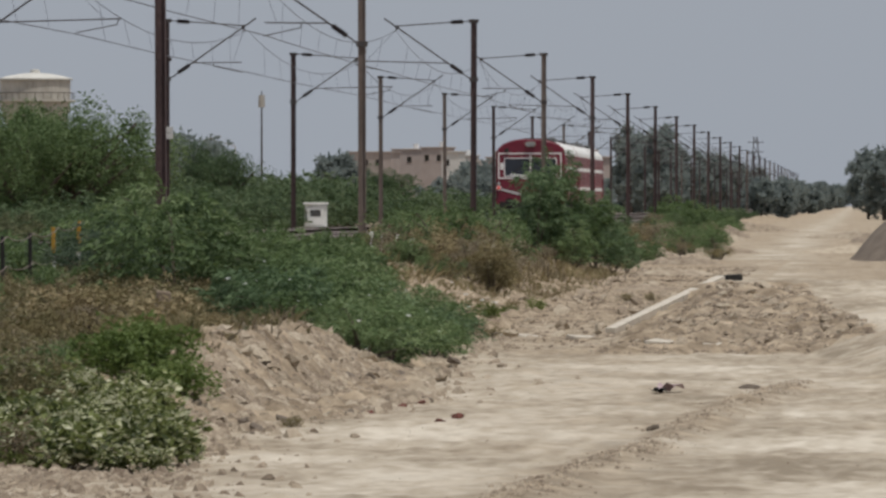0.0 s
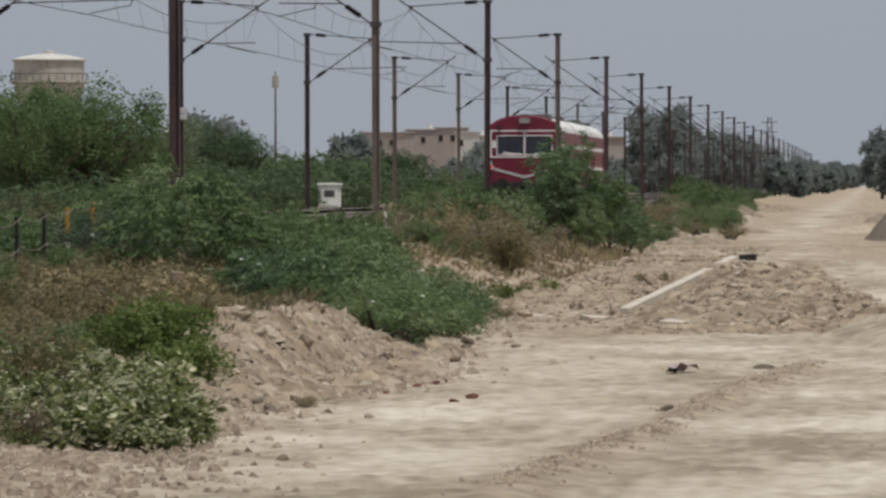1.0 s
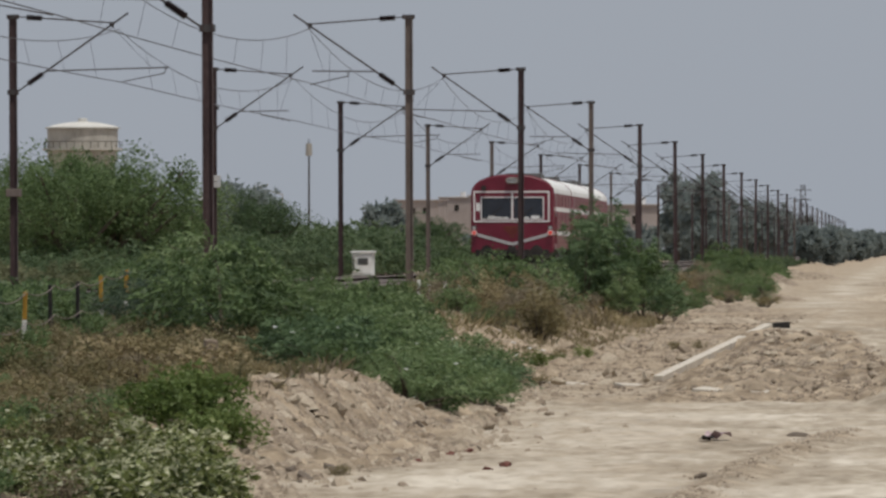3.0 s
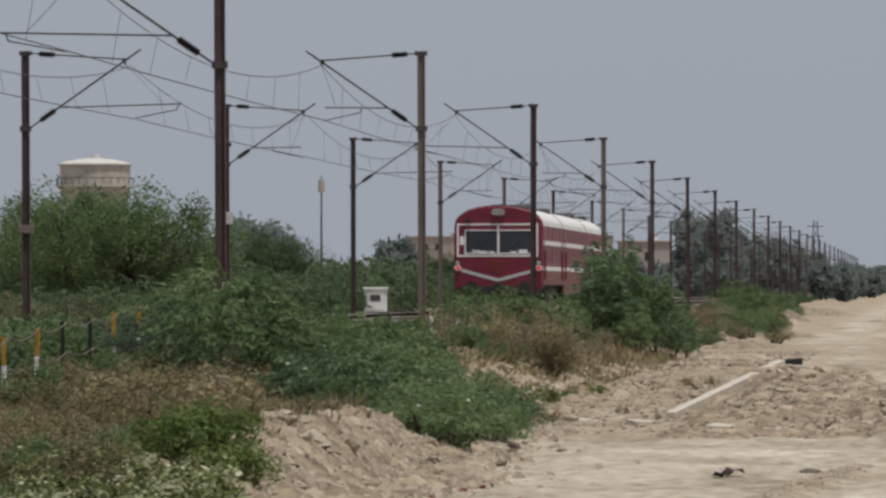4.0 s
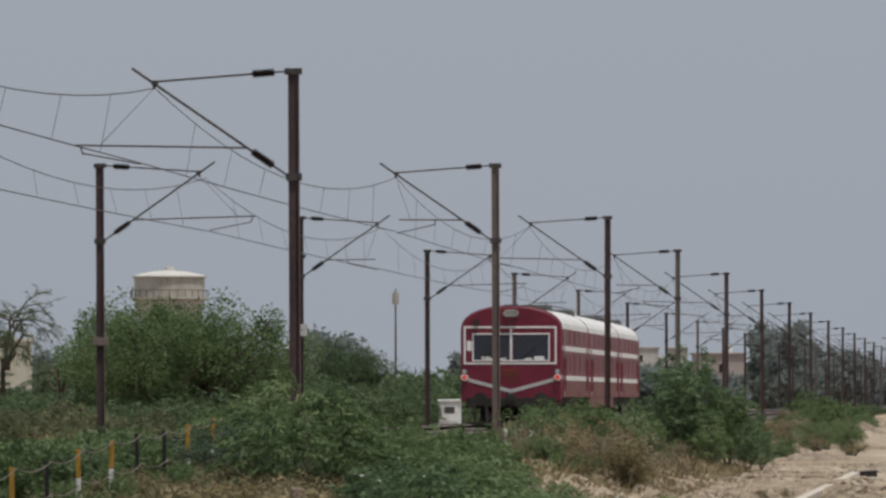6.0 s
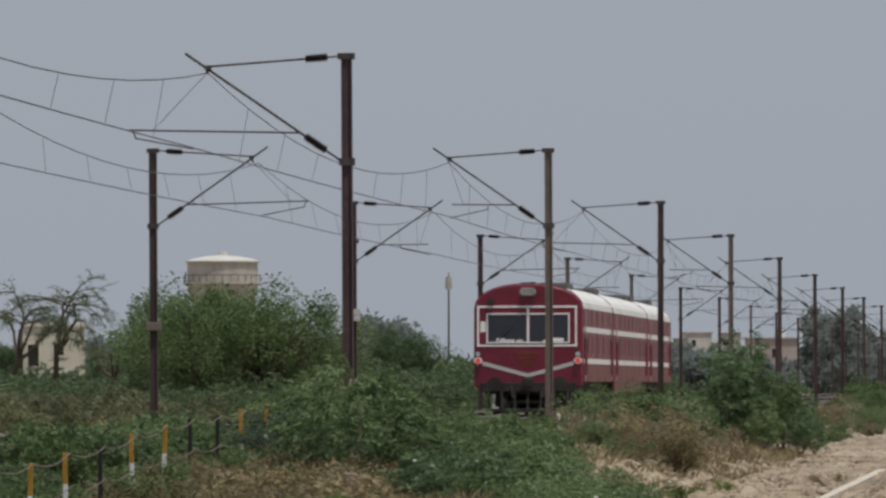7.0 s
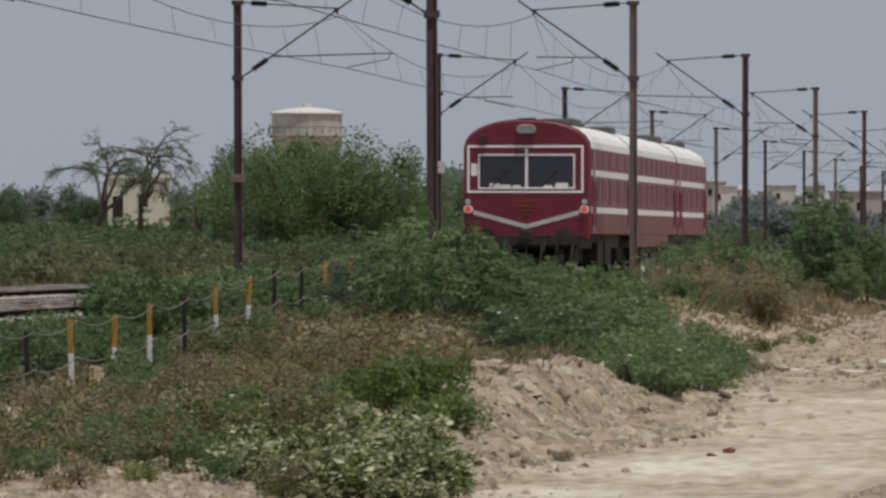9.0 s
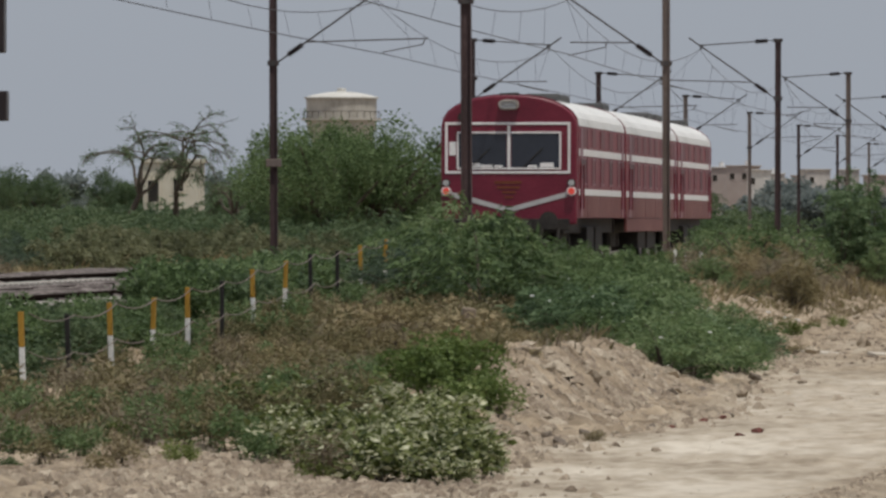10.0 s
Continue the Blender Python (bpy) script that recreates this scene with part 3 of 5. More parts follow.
    for i, y in enumerate(np.linspace(2.5, length - 2.5, 4)):
        if cab and i == 0:
            continue
        bm = bmesh.new()
        bar(bm, (-0.4, float(y), CROWN - 0.02), (-0.4, float(y), CROWN + 0.1), 0.18, 12)
        part("roof_vent", bm, GREY_HOOD, car)
    for y0, y1 in (((2.6, 6.0),) if cab else ((0.4, 2.6), (length - 3, length - 1))):
        bm = bmesh.new()
        box(bm, (0.15, y0, CROWN - 0.2), (1.0, y1, CROWN + 0.08), 0.07)
        part("roof_hood", bm, GREY_HOOD, car, "dark grey hood on the roof")
    # underframe
    bm = bmesh.new()
    box(bm, (-1.3, 0.1, 0.7), (1.3, length - 0.1, SOLE - 0.004), 0.02)
    part("underframe", bm, DARK, car)
    for y0, y1, x in ((length * 0.34, length * 0.48, 0.9), (length * 0.52, length * 0.66, 0.9), (length * 0.36, length * 0.64, -1.2), (length * 0.35, length * 0.65, -0.3), (length * 0.36, length * 0.64, 0.3)):
        part("equipment_box", boxed((x - 0.1, y0, 0.24), (x + 0.55, y1, 0.86), 0.03), DARK, car)
    for y in (3.1, length - 3.1):
        build_bogie(car, y)
    for end, yy in ((-1, 0.05), (1, length - 0.05)):
        part("coupler", boxed((-0.16, yy + end * 0.05 - 0.25, 0.92), (0.16, yy + end * 0.3 + 0.12, 1.2), 0.04), DARK, car)
        for x in (-0.98, 0.98):
            bm = bmesh.new()
            bar(bm, (x, yy, 1.02), (x, yy + end * 0.42, 1.02), 0.11, 12)
            bar(bm, (x, yy + end * 0.42, 1.02), (x, yy + end * 0.47, 1.02), 0.22, 16)
            part("buffer", bm, DARK, car)
    if not cab:
        bm = boxed((-0.75, -0.56, 1.1), (0.75, -0.002, 3.3), 0.04)
        part("gangway", bm, DARK, car, "dark folding gangway between coaches")
    if cab:
        build_cab(car, W, EAVE, CROWN)
    return car


def build_cab(car, W, EAVE, CROWN):
    face = shell(hull(W, 0.92, EAVE, CROWN), 0.0, 0.158, RED, "cab_front", car, label="glossy dark red rounded cab front")
    bev = face.modifiers.new("round", "BEVEL")
    bev.width, bev.segments, bev.limit_method, bev.angle_limit = 0.05, 3, "ANGLE", 1.0
    # outer white line
    part("white_frame", frame_bars(bmesh.new(), -1.53, 1.47, 2.17, 3.43, -0.018, 0.01, 0.062), CREAM, car, "white painted line round the windscreen")
    part("windscreen_frame", frame_bars(bmesh.new(), -1.25, 1.25, 2.27, 3.2, -0.03, 0.012, 0.045), CREAM, car, "thin white windscreen frame")
    part("centre_pillar", boxed((-0.036, -0.034, 2.262), (0.036, 0.008, 3.35), 0.01), CREAM, car, "white centre pillar")
    for x0, x1 in ((-1.2, -0.06), (0.06, 1.2)):
        pane = part("windscreen", boxed((x0, -0.012, 2.32), (x1, 0.004, 3.152)), GLASS, car, "dark windscreen pane")
        part("wiper", barred((x0 + 0.3, -0.026, 2.34), (x0 + 0.75, -0.026, 2.8), 0.012, 6), DARK, pane)
    # papers on the sill behind the glass
    for x, w, h in ((-0.95, 0.26, 0.1), (-0.7, 0.3, 0.06), (-0.35, 0.2, 0.05), (0.75, 0.32, 0.11), (0.45, 0.22, 0.05)):
        part("paper", boxed((x, -0.016, 2.325), (x + w, -0.0125, 2.325 + h), 0.001), CREAM, car)
    part("notice", boxed((-1.43, -0.012, 2.62), (-1.27, 0.004, 2.95), 0.004), CREAM, car, "pale notice beside the windscreen")
    # head lamp
    bm = bmesh.new()
    for x in (-0.12, 0.12):
        bar(bm, (x, 0.06, 3.86), (x, -0.13, 3.86), 0.125, 20)
    box(bm, (-0.13, -0.12, 3.737), (0.13, 0.06, 3.983), 0.02)
    hl = part("headlight", bm, CONCRETE, car, "twin headlight in a grey housing")
    part("lens", boxed((-0.19, -0.15, 3.775), (0.19, -0.128, 3.945), 0.07), LAMP_GLASS, hl)
    part("horn", barred((-1.12, 0.03, 3.56), (-1.12, -0.15, 3.56), 0.1, 12), DARK, car)
    part("roof_horn", barred((-0.25, 0.25, 4.1), (0.22, 0.25, 4.12), 0.05, 8), DARK, car)
    # marker lamps
    for x in (-1.5, 1.5):
        bm = bmesh.new()
        bar(bm, (x, 0.02, 1.94), (x, -0.1, 1.94), 0.1, 14)
        white = part("marker_lamp", bm, DARK, car)
        part("lens", barred((x, -0.098, 1.94), (x, -0.112, 1.94), 0.075, 14), LAMP_GLASS, white)
        red = part("tail_lamp", barred((x, 0.02, 1.74), (x, -0.1, 1.74), 0.115, 16), CREAM, car)
        part("red_lens", barred((x, -0.098, 1.74), (x, -0.12, 1.74), 0.082, 16), RED_LAMP, red, "lit red lens")
    # white V
    for sx in (-1, 1):
        bm = bmesh.new()
        vs = [bm.verts.new((x * sx, y, z)) for y in (-0.014, 0.004) for x, z in ((1.38, 1.72), (1.38, 1.6), (0.003, 1.22), (0.003, 1.34))]
        for f in ((0, 1, 2, 3), (7, 6, 5, 4), (0, 4, 5, 1), (1, 5, 6, 2), (2, 6, 7, 3), (3, 7, 4, 0)):
            bm.faces.new([vs[i] for i in f])
        bmesh.ops.recalc_face_normals(bm, faces=bm.faces)
        part("white_chevron", bm, PLATE, car, "white painted chevron band")
    # worn emblem: plain bars
    for x0, x1, z, h in ((-0.34, 0.3, 1.92, 0.07), (-0.28, 0.26, 1.8, 0.06), (-0.16, 0.16, 1.68, 0.06), (-0.1, 0.1, 1.56, 0.05)):
        part("emblem_bar", boxed((x0, -0.012, z), (x1, 0.002, z + h), 0.002), GOLD, car)
    part("buffer_beam", boxed((-1.45, -0.06, 0.78), (1.45, 0.08, 1.06), 0.02), DARK, car)
    bm = bmesh.new()
    for x in np.linspace(-1.2, 1.2, 7):
        bar(bm, (float(x), -0.05, 0.8), (float(x) * 0.95, -0.32, 0.2), 0.03, 6)
    box(bm, (-1.25, -0.36, 0.16), (1.25, -0.28, 0.26), 0.01)
    part("cow_catcher", bm, DARK, car)
    for x in (-0.5, 0.5):
        bm = bmesh.new()
        bar(bm, (x, -0.08, 0.95), (x * 0.9, -0.2, 0.6), 0.03, 6)
        bar(bm, (x * 0.9, -0.2, 0.6), (x * 0.7, -0.12, 0.45), 0.03, 6)
        part("brake_hose", bm, DARK, car)


COACHES = []
at_y = 0.0
for length, nm, lab, cab in ((16.3, "driving_railcar", "red railcar with white bands, white-framed windscreen and lit tail lamps", True),
                             (20.9, "railcar", "red coach with white bands and pale shutters", False), (16.0, "railcar", "red coach with white bands and white roof at the rear", False)):
    coach = build_coach(length, nm, lab, cab)
    # bodies are a little wider than the drawn gauge
    for ob in coach.children:
        if ob.name.startswith("bogie"):
            continue
        if ob.matrix_basis == Matrix.Identity(4):
            for o in (ob, *ob.children_recursive):
                if o.type == "MESH" and o.data.users == 1 and o.matrix_basis == Matrix.Identity(4):
                    o.data.transform(Matrix.Diagonal((1.03, 1, 1, 1)))
        else:
            ob.location.x *= 1.03
    COACHES.append((coach, at_y))
    at_y += length + 0.55

# ---- plants ----


def leaf_cloud(seed, clumps, per, leaf, spread, flat=0.5, width=0.4, droop=0.0, oval=False):
    """Leaves round clump centres: one small bent blade each. clumps: rows of x, y, z, radius."""
    r = np.random.RandomState(seed)
    c = np.repeat(np.asarray(clumps, float), per, axis=0)
    n = len(c)
    d = r.normal(size=(n, 3))
    d /= np.linalg.norm(d, axis=1)[:, None]
    rad = r.uniform(0.35, 1.0, n) ** 0.6
    pos = c[:, :3] + d * (c[:, 3] * rad * spread)[:, None]
    pos[:, 2] = np.maximum(pos[:, 2], 0.02)
    ax = r.normal(size=(n, 3)) + d * 0.9
    ax[:, 2] = ax[:, 2] * flat - droop
    ax /= np.linalg.norm(ax, axis=1)[:, None]
    sd = np.cross(ax, r.normal(size=(n, 3)))
    sd /= np.linalg.norm(sd, axis=1)[:, None]
    ln = leaf * r.uniform(0.6, 1.4, n)
    a, s = ax * ln[:, None], sd * (ln * width * 0.5)[:, None]
    if oval:
        v = np.stack([pos, pos + a * 0.45 + s, pos + a, pos + a * 0.45 - s], 1).reshape(-1, 3)
        i = np.arange(n) * 4
        return v.tolist(), np.stack([i, i + 1, i + 2, i + 3], 1).tolist()
    v = np.stack([pos - s, pos + s, pos + a], 1).reshape(-1, 3)
    i = np.arange(n) * 3
    f = np.stack([i, i + 1, i + 2], 1)
    return v.tolist(), f.tolist()


def crown_clumps(seed, count, rx, rz, zc, size, ragged=0.35):
    r = np.random.RandomState(seed)
    out = []
    lobes = []
    for i in range(7):
        a, q = i * 0.9 + r.uniform(0, 0.6), rx * r.uniform(0.2, 0.55)
        lobes.append((q * math.cos(a), q * math.sin(a), zc + r.uniform(-0.3, 0.35) * rz, r.uniform(0.4, 0.7)))
    for i in range(count):
        lx, ly, lz, k = lobes[i % 7]
        d = r.normal(size=3)
        d /= np.linalg.norm(d)
        rr = r.uniform(0.5, 1.0) ** 0.5 * (1 + ragged * r.normal() * 0.5)
        x, y, z = lx + d[0] * rx * k * rr, ly + d[1] * rx * k * rr, lz + d[2] * rz * k * rr
        far_out = math.sqrt((x * x + y * y) / rx ** 2 + ((z - zc) / rz) ** 2)
        if far_out > 1.05:
            x, y, z = x / far_out * 1.05, y / far_out * 1.05, zc + (z - zc) / far_out * 1.05
        out.append((x, y, max(z, size * 0.5), size * r.uniform(0.55, 1.35)))
    return out


def spray_cloud(seed, h, r, sprays, per, leaf, width):
    """Long narrow leaves along arching sprays that rise from the foot and hang over at the tip. Returns mesh data and the sprays."""
    g = np.random.RandomState(seed)
    az = g.uniform(0, 2 * np.pi, sprays)
    reach = r * np.sqrt(g.uniform(0.04, 1.0, sprays))
    top = h * (1 - 0.5 * (reach / r) ** 2) * np.where(np.arange(sprays) % 3 == 0, g.uniform(0.3, 0.65, sprays), g.uniform(0.68, 1.08, sprays))
    k = np.repeat(np.arange(sprays), per)
    n = len(k)
    u = g.uniform(0.22, 1.0, n) ** 0.75
    out = np.stack([np.cos(az), np.sin(az), 0 * az], 1)
    side = np.stack([-np.sin(az), np.cos(az), 0 * az], 1)

    def along(i, u):
        z = top[i] * (1 - (1 - u) ** 2.2) - 0.9 * top[i] * np.maximum(0, u - 0.68) ** 1.6
        return out[i] * (reach[i] * u ** 0.9)[:, None] + np.stack([0 * u, 0 * u, z], 1)

    sway = g.normal(size=n) * 0.13 * r * (1.15 - u)
    pos = along(k, u) + side[k] * sway[:, None] + g.normal(size=(n, 3)) * (0.035, 0.035, 0.03)
    pos[:, 2] = np.maximum(pos[:, 2], 0.02)
    ax = out[k] * 0.6 + side[k] * np.sign(sway)[:, None] * g.uniform(0.3, 1.0, (n, 1)) + g.normal(size=(n, 3)) * 0.4
    ax[:, 2] -= 0.25
    ax /= np.linalg.norm(ax, axis=1)[:, None]
    sd = np.cross(ax, np.array((0, 0, 1.0)) + g.normal(size=(n, 3)) * 0.8)
    sd /= np.linalg.norm(sd, axis=1)[:, None]
    ln = leaf * g.uniform(0.6, 1.4, n)
    a, w = ax * ln[:, None], sd * (ln * width * 0.5)[:, None]
    v = np.stack([pos - w, pos + w, pos + a], 1).reshape(-1, 3)
    return v.tolist(), np.arange(3 * n).reshape(-1, 3).tolist(), along


def build_spray_plant(name, label, category, group, seed, height, radius, leaf, sprays, per, mat, stems=6, width=0.3, stem_r=0.03):
    plant = thing(name, pose(0, 0, 0), label, category, group)
    v, f, along = spray_cloud(seed, height, radius, sprays, per, leaf, width)
    bm = bmesh.new()
    for i in range(stems):
        pts = along(np.full(4, i * sprays // stems), np.array((0.0, 0.25, 0.55, 0.95)))
        pts[0, 2] = -0.1
        for j in range(3):
            bar(bm, pts[j], pts[j + 1], stem_r * (1 - 0.28 * j), 5, stem_r * (0.72 - 0.28 * j))
    tagged(part("stem", bm, BARK, plant), kind="stuff")
    mesh_part("crown", v, f, mat, plant)
    return plant


def build_plant(name, label, category, group, seed, height, radius, leaf, clumps, per, mat, stems=5, size=None, base=0.0, ragged=0.35, flat=0.5, width=0.4, stem_r=0.04, bark=None, oval=False):
    plant = thing(name, pose(0, 0, 0), label, category, group)
    r = random.Random(seed)
    size = size or radius * 0.24
    rz, zc = (height - base) * 0.56, base + (height - base) * 0.52
    cl = crown_clumps(seed, clumps, radius, rz, zc, size, ragged)
    bm = bmesh.new()
    for i in range(stems):
        a = r.uniform(0, 6.28)
        p = Vector((0.12 * math.cos(a) * stems ** 0.5 * 0.4, 0.12 * math.sin(a) * stems ** 0.5 * 0.4, -0.1))
        tip = cl[r.randrange(len(cl))]
        q = Vector((tip[0] * 0.4, tip[1] * 0.4, tip[2] * 0.6))
        e = Vector(tip[:3])
        sides = 4 if stem_r < 0.02 else 6
        bar(bm, p, q, stem_r, sides, stem_r * 0.7)
        bar(bm, q, e, stem_r * 0.7, min(sides, 5), stem_r * 0.25)
        for _ in range(2 if height > 1 else 1):
            tip2 = Vector(cl[r.randrange(len(cl))][:3])
            bar(bm, q, q.lerp(tip2, 0.85), stem_r * 0.5, min(sides, 5), stem_r * 0.2)
    wood = part("stem" if height < 4 else "trunk", bm, bark or BARK, plant)
    if height < 4:
        tagged(wood, kind="stuff")
    v, f = leaf_cloud(seed + 50, cl, per, leaf, 1.0, flat, width, 0.0, oval)
    mesh_part("crown", v, f, mat, plant)
    return plant


def plant_out(kinds, spots, rng, sink=0.03):
    """spots: x, y, scale. Each kind's first plant is used, the rest are copies."""
    fresh = {k: True for k in kinds}
    for x, y, s in spots:
        k = rng.choice(kinds)
        m = pose(x, y, ground_at(x, y) - sink, 0, 0, rng.uniform(0, 360)) @ Matrix.Diagonal((s, s, s * rng.uniform(0.9, 1.1), 1))
        if fresh[k]:
            k.matrix_world = m
            fresh[k] = False
        else:
            copy_thing(k, m)
    for k, unused in fresh.items():
        if unused:
            for o in (*k.children_recursive, k):
                bpy.data.objects.remove(o)


rng = random.Random(8)
SHRUB = "feathery green thorn shrub growing beside the railway"


def shrubs(mat, seed, h=2.0, r=1.5, leaf=0.148, sprays=64, per=50, label=SHRUB, group="thorn shrubs", name="thorn_shrub", stems=6, width=0.3):
    return build_spray_plant(name, label, "shrub", group, seed, h, r, leaf, sprays, per, mat, stems, width)


# thicket between the road and the near track
green = [shrubs(LEAF, 1), shrubs(LEAF, 2, 1.8, 1.7), shrubs(LEAF_YELLOW, 3, 1.7, 1.5), shrubs(LEAF_BLUE, 4, 1.9, 1.6), shrubs(LEAF_YELLOW, 5, 1.5, 1.6), shrubs(LEAF, 6, 2.2, 1.4)]
spots = []
for y in np.arange(94, 186, 3.2):
    for x in np.arange(-12.4, -6.4, 1.6):
        xx, yy = x + rng.uniform(-0.6, 0.6), y + rng.uniform(-1.5, 1.5)
        if -xx / yy > 0.106 or (yy < 114 and -xx / yy > 0.097) or (yy < 104 and -xx / yy > 0.085) or xx > (-6.6 if yy < 118 else -8.3) or (yy > 156 and xx > -10.2) or rng.random() < 0.08:
            continue
        fall = float(np.interp(-xx / yy, [0.055, 0.077, 0.084, 0.093], [0.42, 0.42, 0.85, 1.06]))
        spots.append((xx, yy, rng.choice((0.55, 0.66, 0.75, 0.84, 0.92)) * (1.0 if xx < -8 else 0.75) * fall))
for y in np.arange(110, 143, 1.1):
    lean = rng.uniform(0.0585, 0.0795)
    top = float(np.interp(lean, [0.0575, 0.067, 0.0735, 0.0765, 0.079], [0.8, 1.4, 1.62, 1.78, 1.9]))
    spots.append((-lean * y, float(y), max(0.2, (top - ground_at(-lean * y, y)) / 1.68)))
for _ in range(64):
    lean, y = rng.uniform(0.077, 0.1065), rng.uniform(114, 136)
    if lean * y < 12.9:
        top = float(np.interp(lean, [0.077, 0.09, 0.1065], [1.85, 2.1, 1.95])) + rng.uniform(-0.3, 0.1)
        spots.append((-lean * y, y, (top - ground_at(-lean * y, y)) / 1.85))
plant_out(green, spots, rng)
# one dark bluish clump by the fence
dense = [shrubs(LEAF_DEEP, 7, 1.9, 1.7, 0.12, 70, 60, label="dense dark bluish-green thorn shrub by the fence")]
plant_out(dense, [(-11.35, 112.5, 0.62), (-10.9, 113, 0.68), (-11.75, 115, 0.66), (-10.4, 112.5, 0.56), (-27.1, 176, 1.1), (-28.3, 181, 1.2), (-27.9, 186, 0.9)], rng)

# low skirt of shrubs at the road's edge
low = [shrubs(LEAF_BLUE, 11, 0.9, 1.1, 0.1, 56, 50), shrubs(LEAF, 12, 1.0, 1.0, 0.1, 56, 50), shrubs(LEAF, 13, 0.9, 1.1, 0.1, 56, 50)]
for i, plant in enumerate(low):
    for k in range(2):
        a = 1.3 * i + 1.6 * k
        q = Vector((0.62 * math.cos(a), 0.62 * math.sin(a), 0.58 + 0.07 * k))
        bm = bmesh.new()
        for j in range(5):
            u = Vector((math.cos(j * 1.257), math.sin(j * 1.257), 0.35)) * 0.026
            bar(bm, q, q + u, 0.006, 5, 0.013)
        part("blossom", bm, WHITE, plant, "small white blossom")
plant_out(low, [(-5.85 + rng.uniform(-0.6, 0.4) - 0.06 * max(0, y - 101), float(y), rng.uniform(0.5, 0.95)) for y in np.arange(84, 109, 1.1)], rng)

plant_out(low, [(-rng.uniform(0.066, 0.08) * y, float(y), rng.uniform(0.75, 1.1)) for y in np.arange(95, 109, 0.9)], rng)

# creepers between the fence and the ballast
creeper = [build_plant("creeper", "dark green creeper climbing between fence and track", "creeper", "creepers by the fence", 15, 0.8, 0.9, 0.09, 46, 60, LEAF, 4, width=0.6, size=0.26),
           build_plant("creeper", "dark green creeper climbing between fence and track", "creeper", "creepers by the fence", 16, 0.7, 1.0, 0.09, 46, 60, LEAF_DARK, 4, width=0.6, size=0.26)]
plant_out(creeper, [(-13.45 + rng.uniform(-0.3, 0.3), float(y), (0.92 + rng.uniform(-0.1, 0.03) - ground_at(-13.45, y)) / 0.7 if y < 101 else rng.uniform(0.92, 1.2)) for y in np.arange(79, 118, 0.7)], rng)

# big shrub group past the thicket
tall = [shrubs(LEAF_DARK, 21, 3.0, 2.0, 0.18, 70, 64), shrubs(LEAF_DARK, 22, 2.5, 1.9, 0.18, 70, 64)]
slim = [shrubs(LEAF, 23, 3.2, 1.3, 0.16, 64, 56), shrubs(LEAF_BLUE, 24, 3.1, 1.4, 0.16, 64, 56)]
plant_out(slim, [(-8.75, 204, 0.98), (-8.25, 206, 1.06), (-7.75, 205, 0.98), (-7.3, 209, 0.8), (-6.95, 212, 0.6), (-6.6, 213, 0.45), (-8.9, 210, 0.7), (-7.6, 202, 0.55)], rng)
plant_out(tall, [(rng.uniform(-11.8, -8.4) - 0.007 * (y - 230), float(y), rng.uniform(0.36, 0.66)) for y in np.arange(226, 420, 5)] +
          [(rng.uniform(-12.3, -9.4) - 0.004 * (y - 420), float(y), rng.uniform(0.5, 0.85)) for y in np.arange(425, 900, 13)], rng)

plant_out([shrubs(LEAF_DARK, 26, 3.0, 2.0, 0.24, 60, 56), shrubs(LEAF, 27, 2.8, 2.2, 0.24, 60, 56)],
          [(-rng.uniform(0.0165, 0.0265) * y, y, rng.uniform(0.5, 0.8)) for y in [rng.uniform(400, 560) for _ in range(22)]] +
          [(-rng.uniform(0.027, 0.033) * y, y, rng.uniform(0.25, 0.42)) for y in [rng.uniform(230, 330) for _ in range(10)]], rng)

# bushes on the far side of the line
BUSH = dict(label="dense green bush beyond the far track", group="bushes beyond the line", name="field_bush")
far = [shrubs(LEAF_DARK, 31, 2.6, 2.2, 0.235, 54, 31, stems=3, width=0.34, **BUSH), shrubs(LEAF_DARK, 32, 3.0, 2.2, 0.235, 54, 31, stems=3, width=0.34, **BUSH), shrubs(LEAF_DARK, 33, 2.3, 2.4, 0.235, 54, 31, stems=3, width=0.34, **BUSH)]
spots = []
for y in np.arange(238, 440, 11):
    for lean in np.arange(0.066, 0.165, 0.0065 * 300 / y):
        x = -lean * y + rng.uniform(-0.9, 0.9)
        if x < -27.5:
            spots.append((x, y + rng.uniform(-4, 4), float(np.interp(y, [238, 300, 440], [0.84, 1.12, 1.42])) * rng.uniform(0.75, 1.12)))
for y in np.arange(330, 560, 7):
    lean = rng.uniform(0.062, 0.094)
    x = -lean * y
    if x < -28:
        spots.append((x, float(y), rng.uniform(1.05, 1.3) if lean < 0.0665 else rng.uniform(1.4, 1.85)))
for y in np.arange(440, 640, 14):
    spots.append((rng.uniform(-34, -28), y, rng.uniform(1.2, 1.7)))
for y in np.arange(296, 372, 4.2):
    spots.append((-rng.uniform(0.087, 0.105) * y, float(y), rng.uniform(1.2, 1.5)))
for y in np.arange(292, 320, 3.4):
    spots.append((-rng.uniform(0.118, 0.144) * y, float(y), rng.uniform(1.0, 1.3)))
for _ in range(20):
    lean, y = rng.uniform(0.0665, 0.084), rng.uniform(425, 500)
    spots.append((-lean * y, y, (2 + 0.0068 * y + rng.uniform(-0.9, 0.1) - 0.45) / 2.45))
# the hut stays clear of tall growth
spots = [(x, y, min(s, 1.12) if 0.125 < -x / y < 0.141 and y < 420 else s) for x, y, s in spots]
spots += [(-lean * 404, 404.0 + 2 * k, 1.7) for k, lean in enumerate((0.1295, 0.133, 0.1365, 0.14))]
plant_out(far, spots, rng)


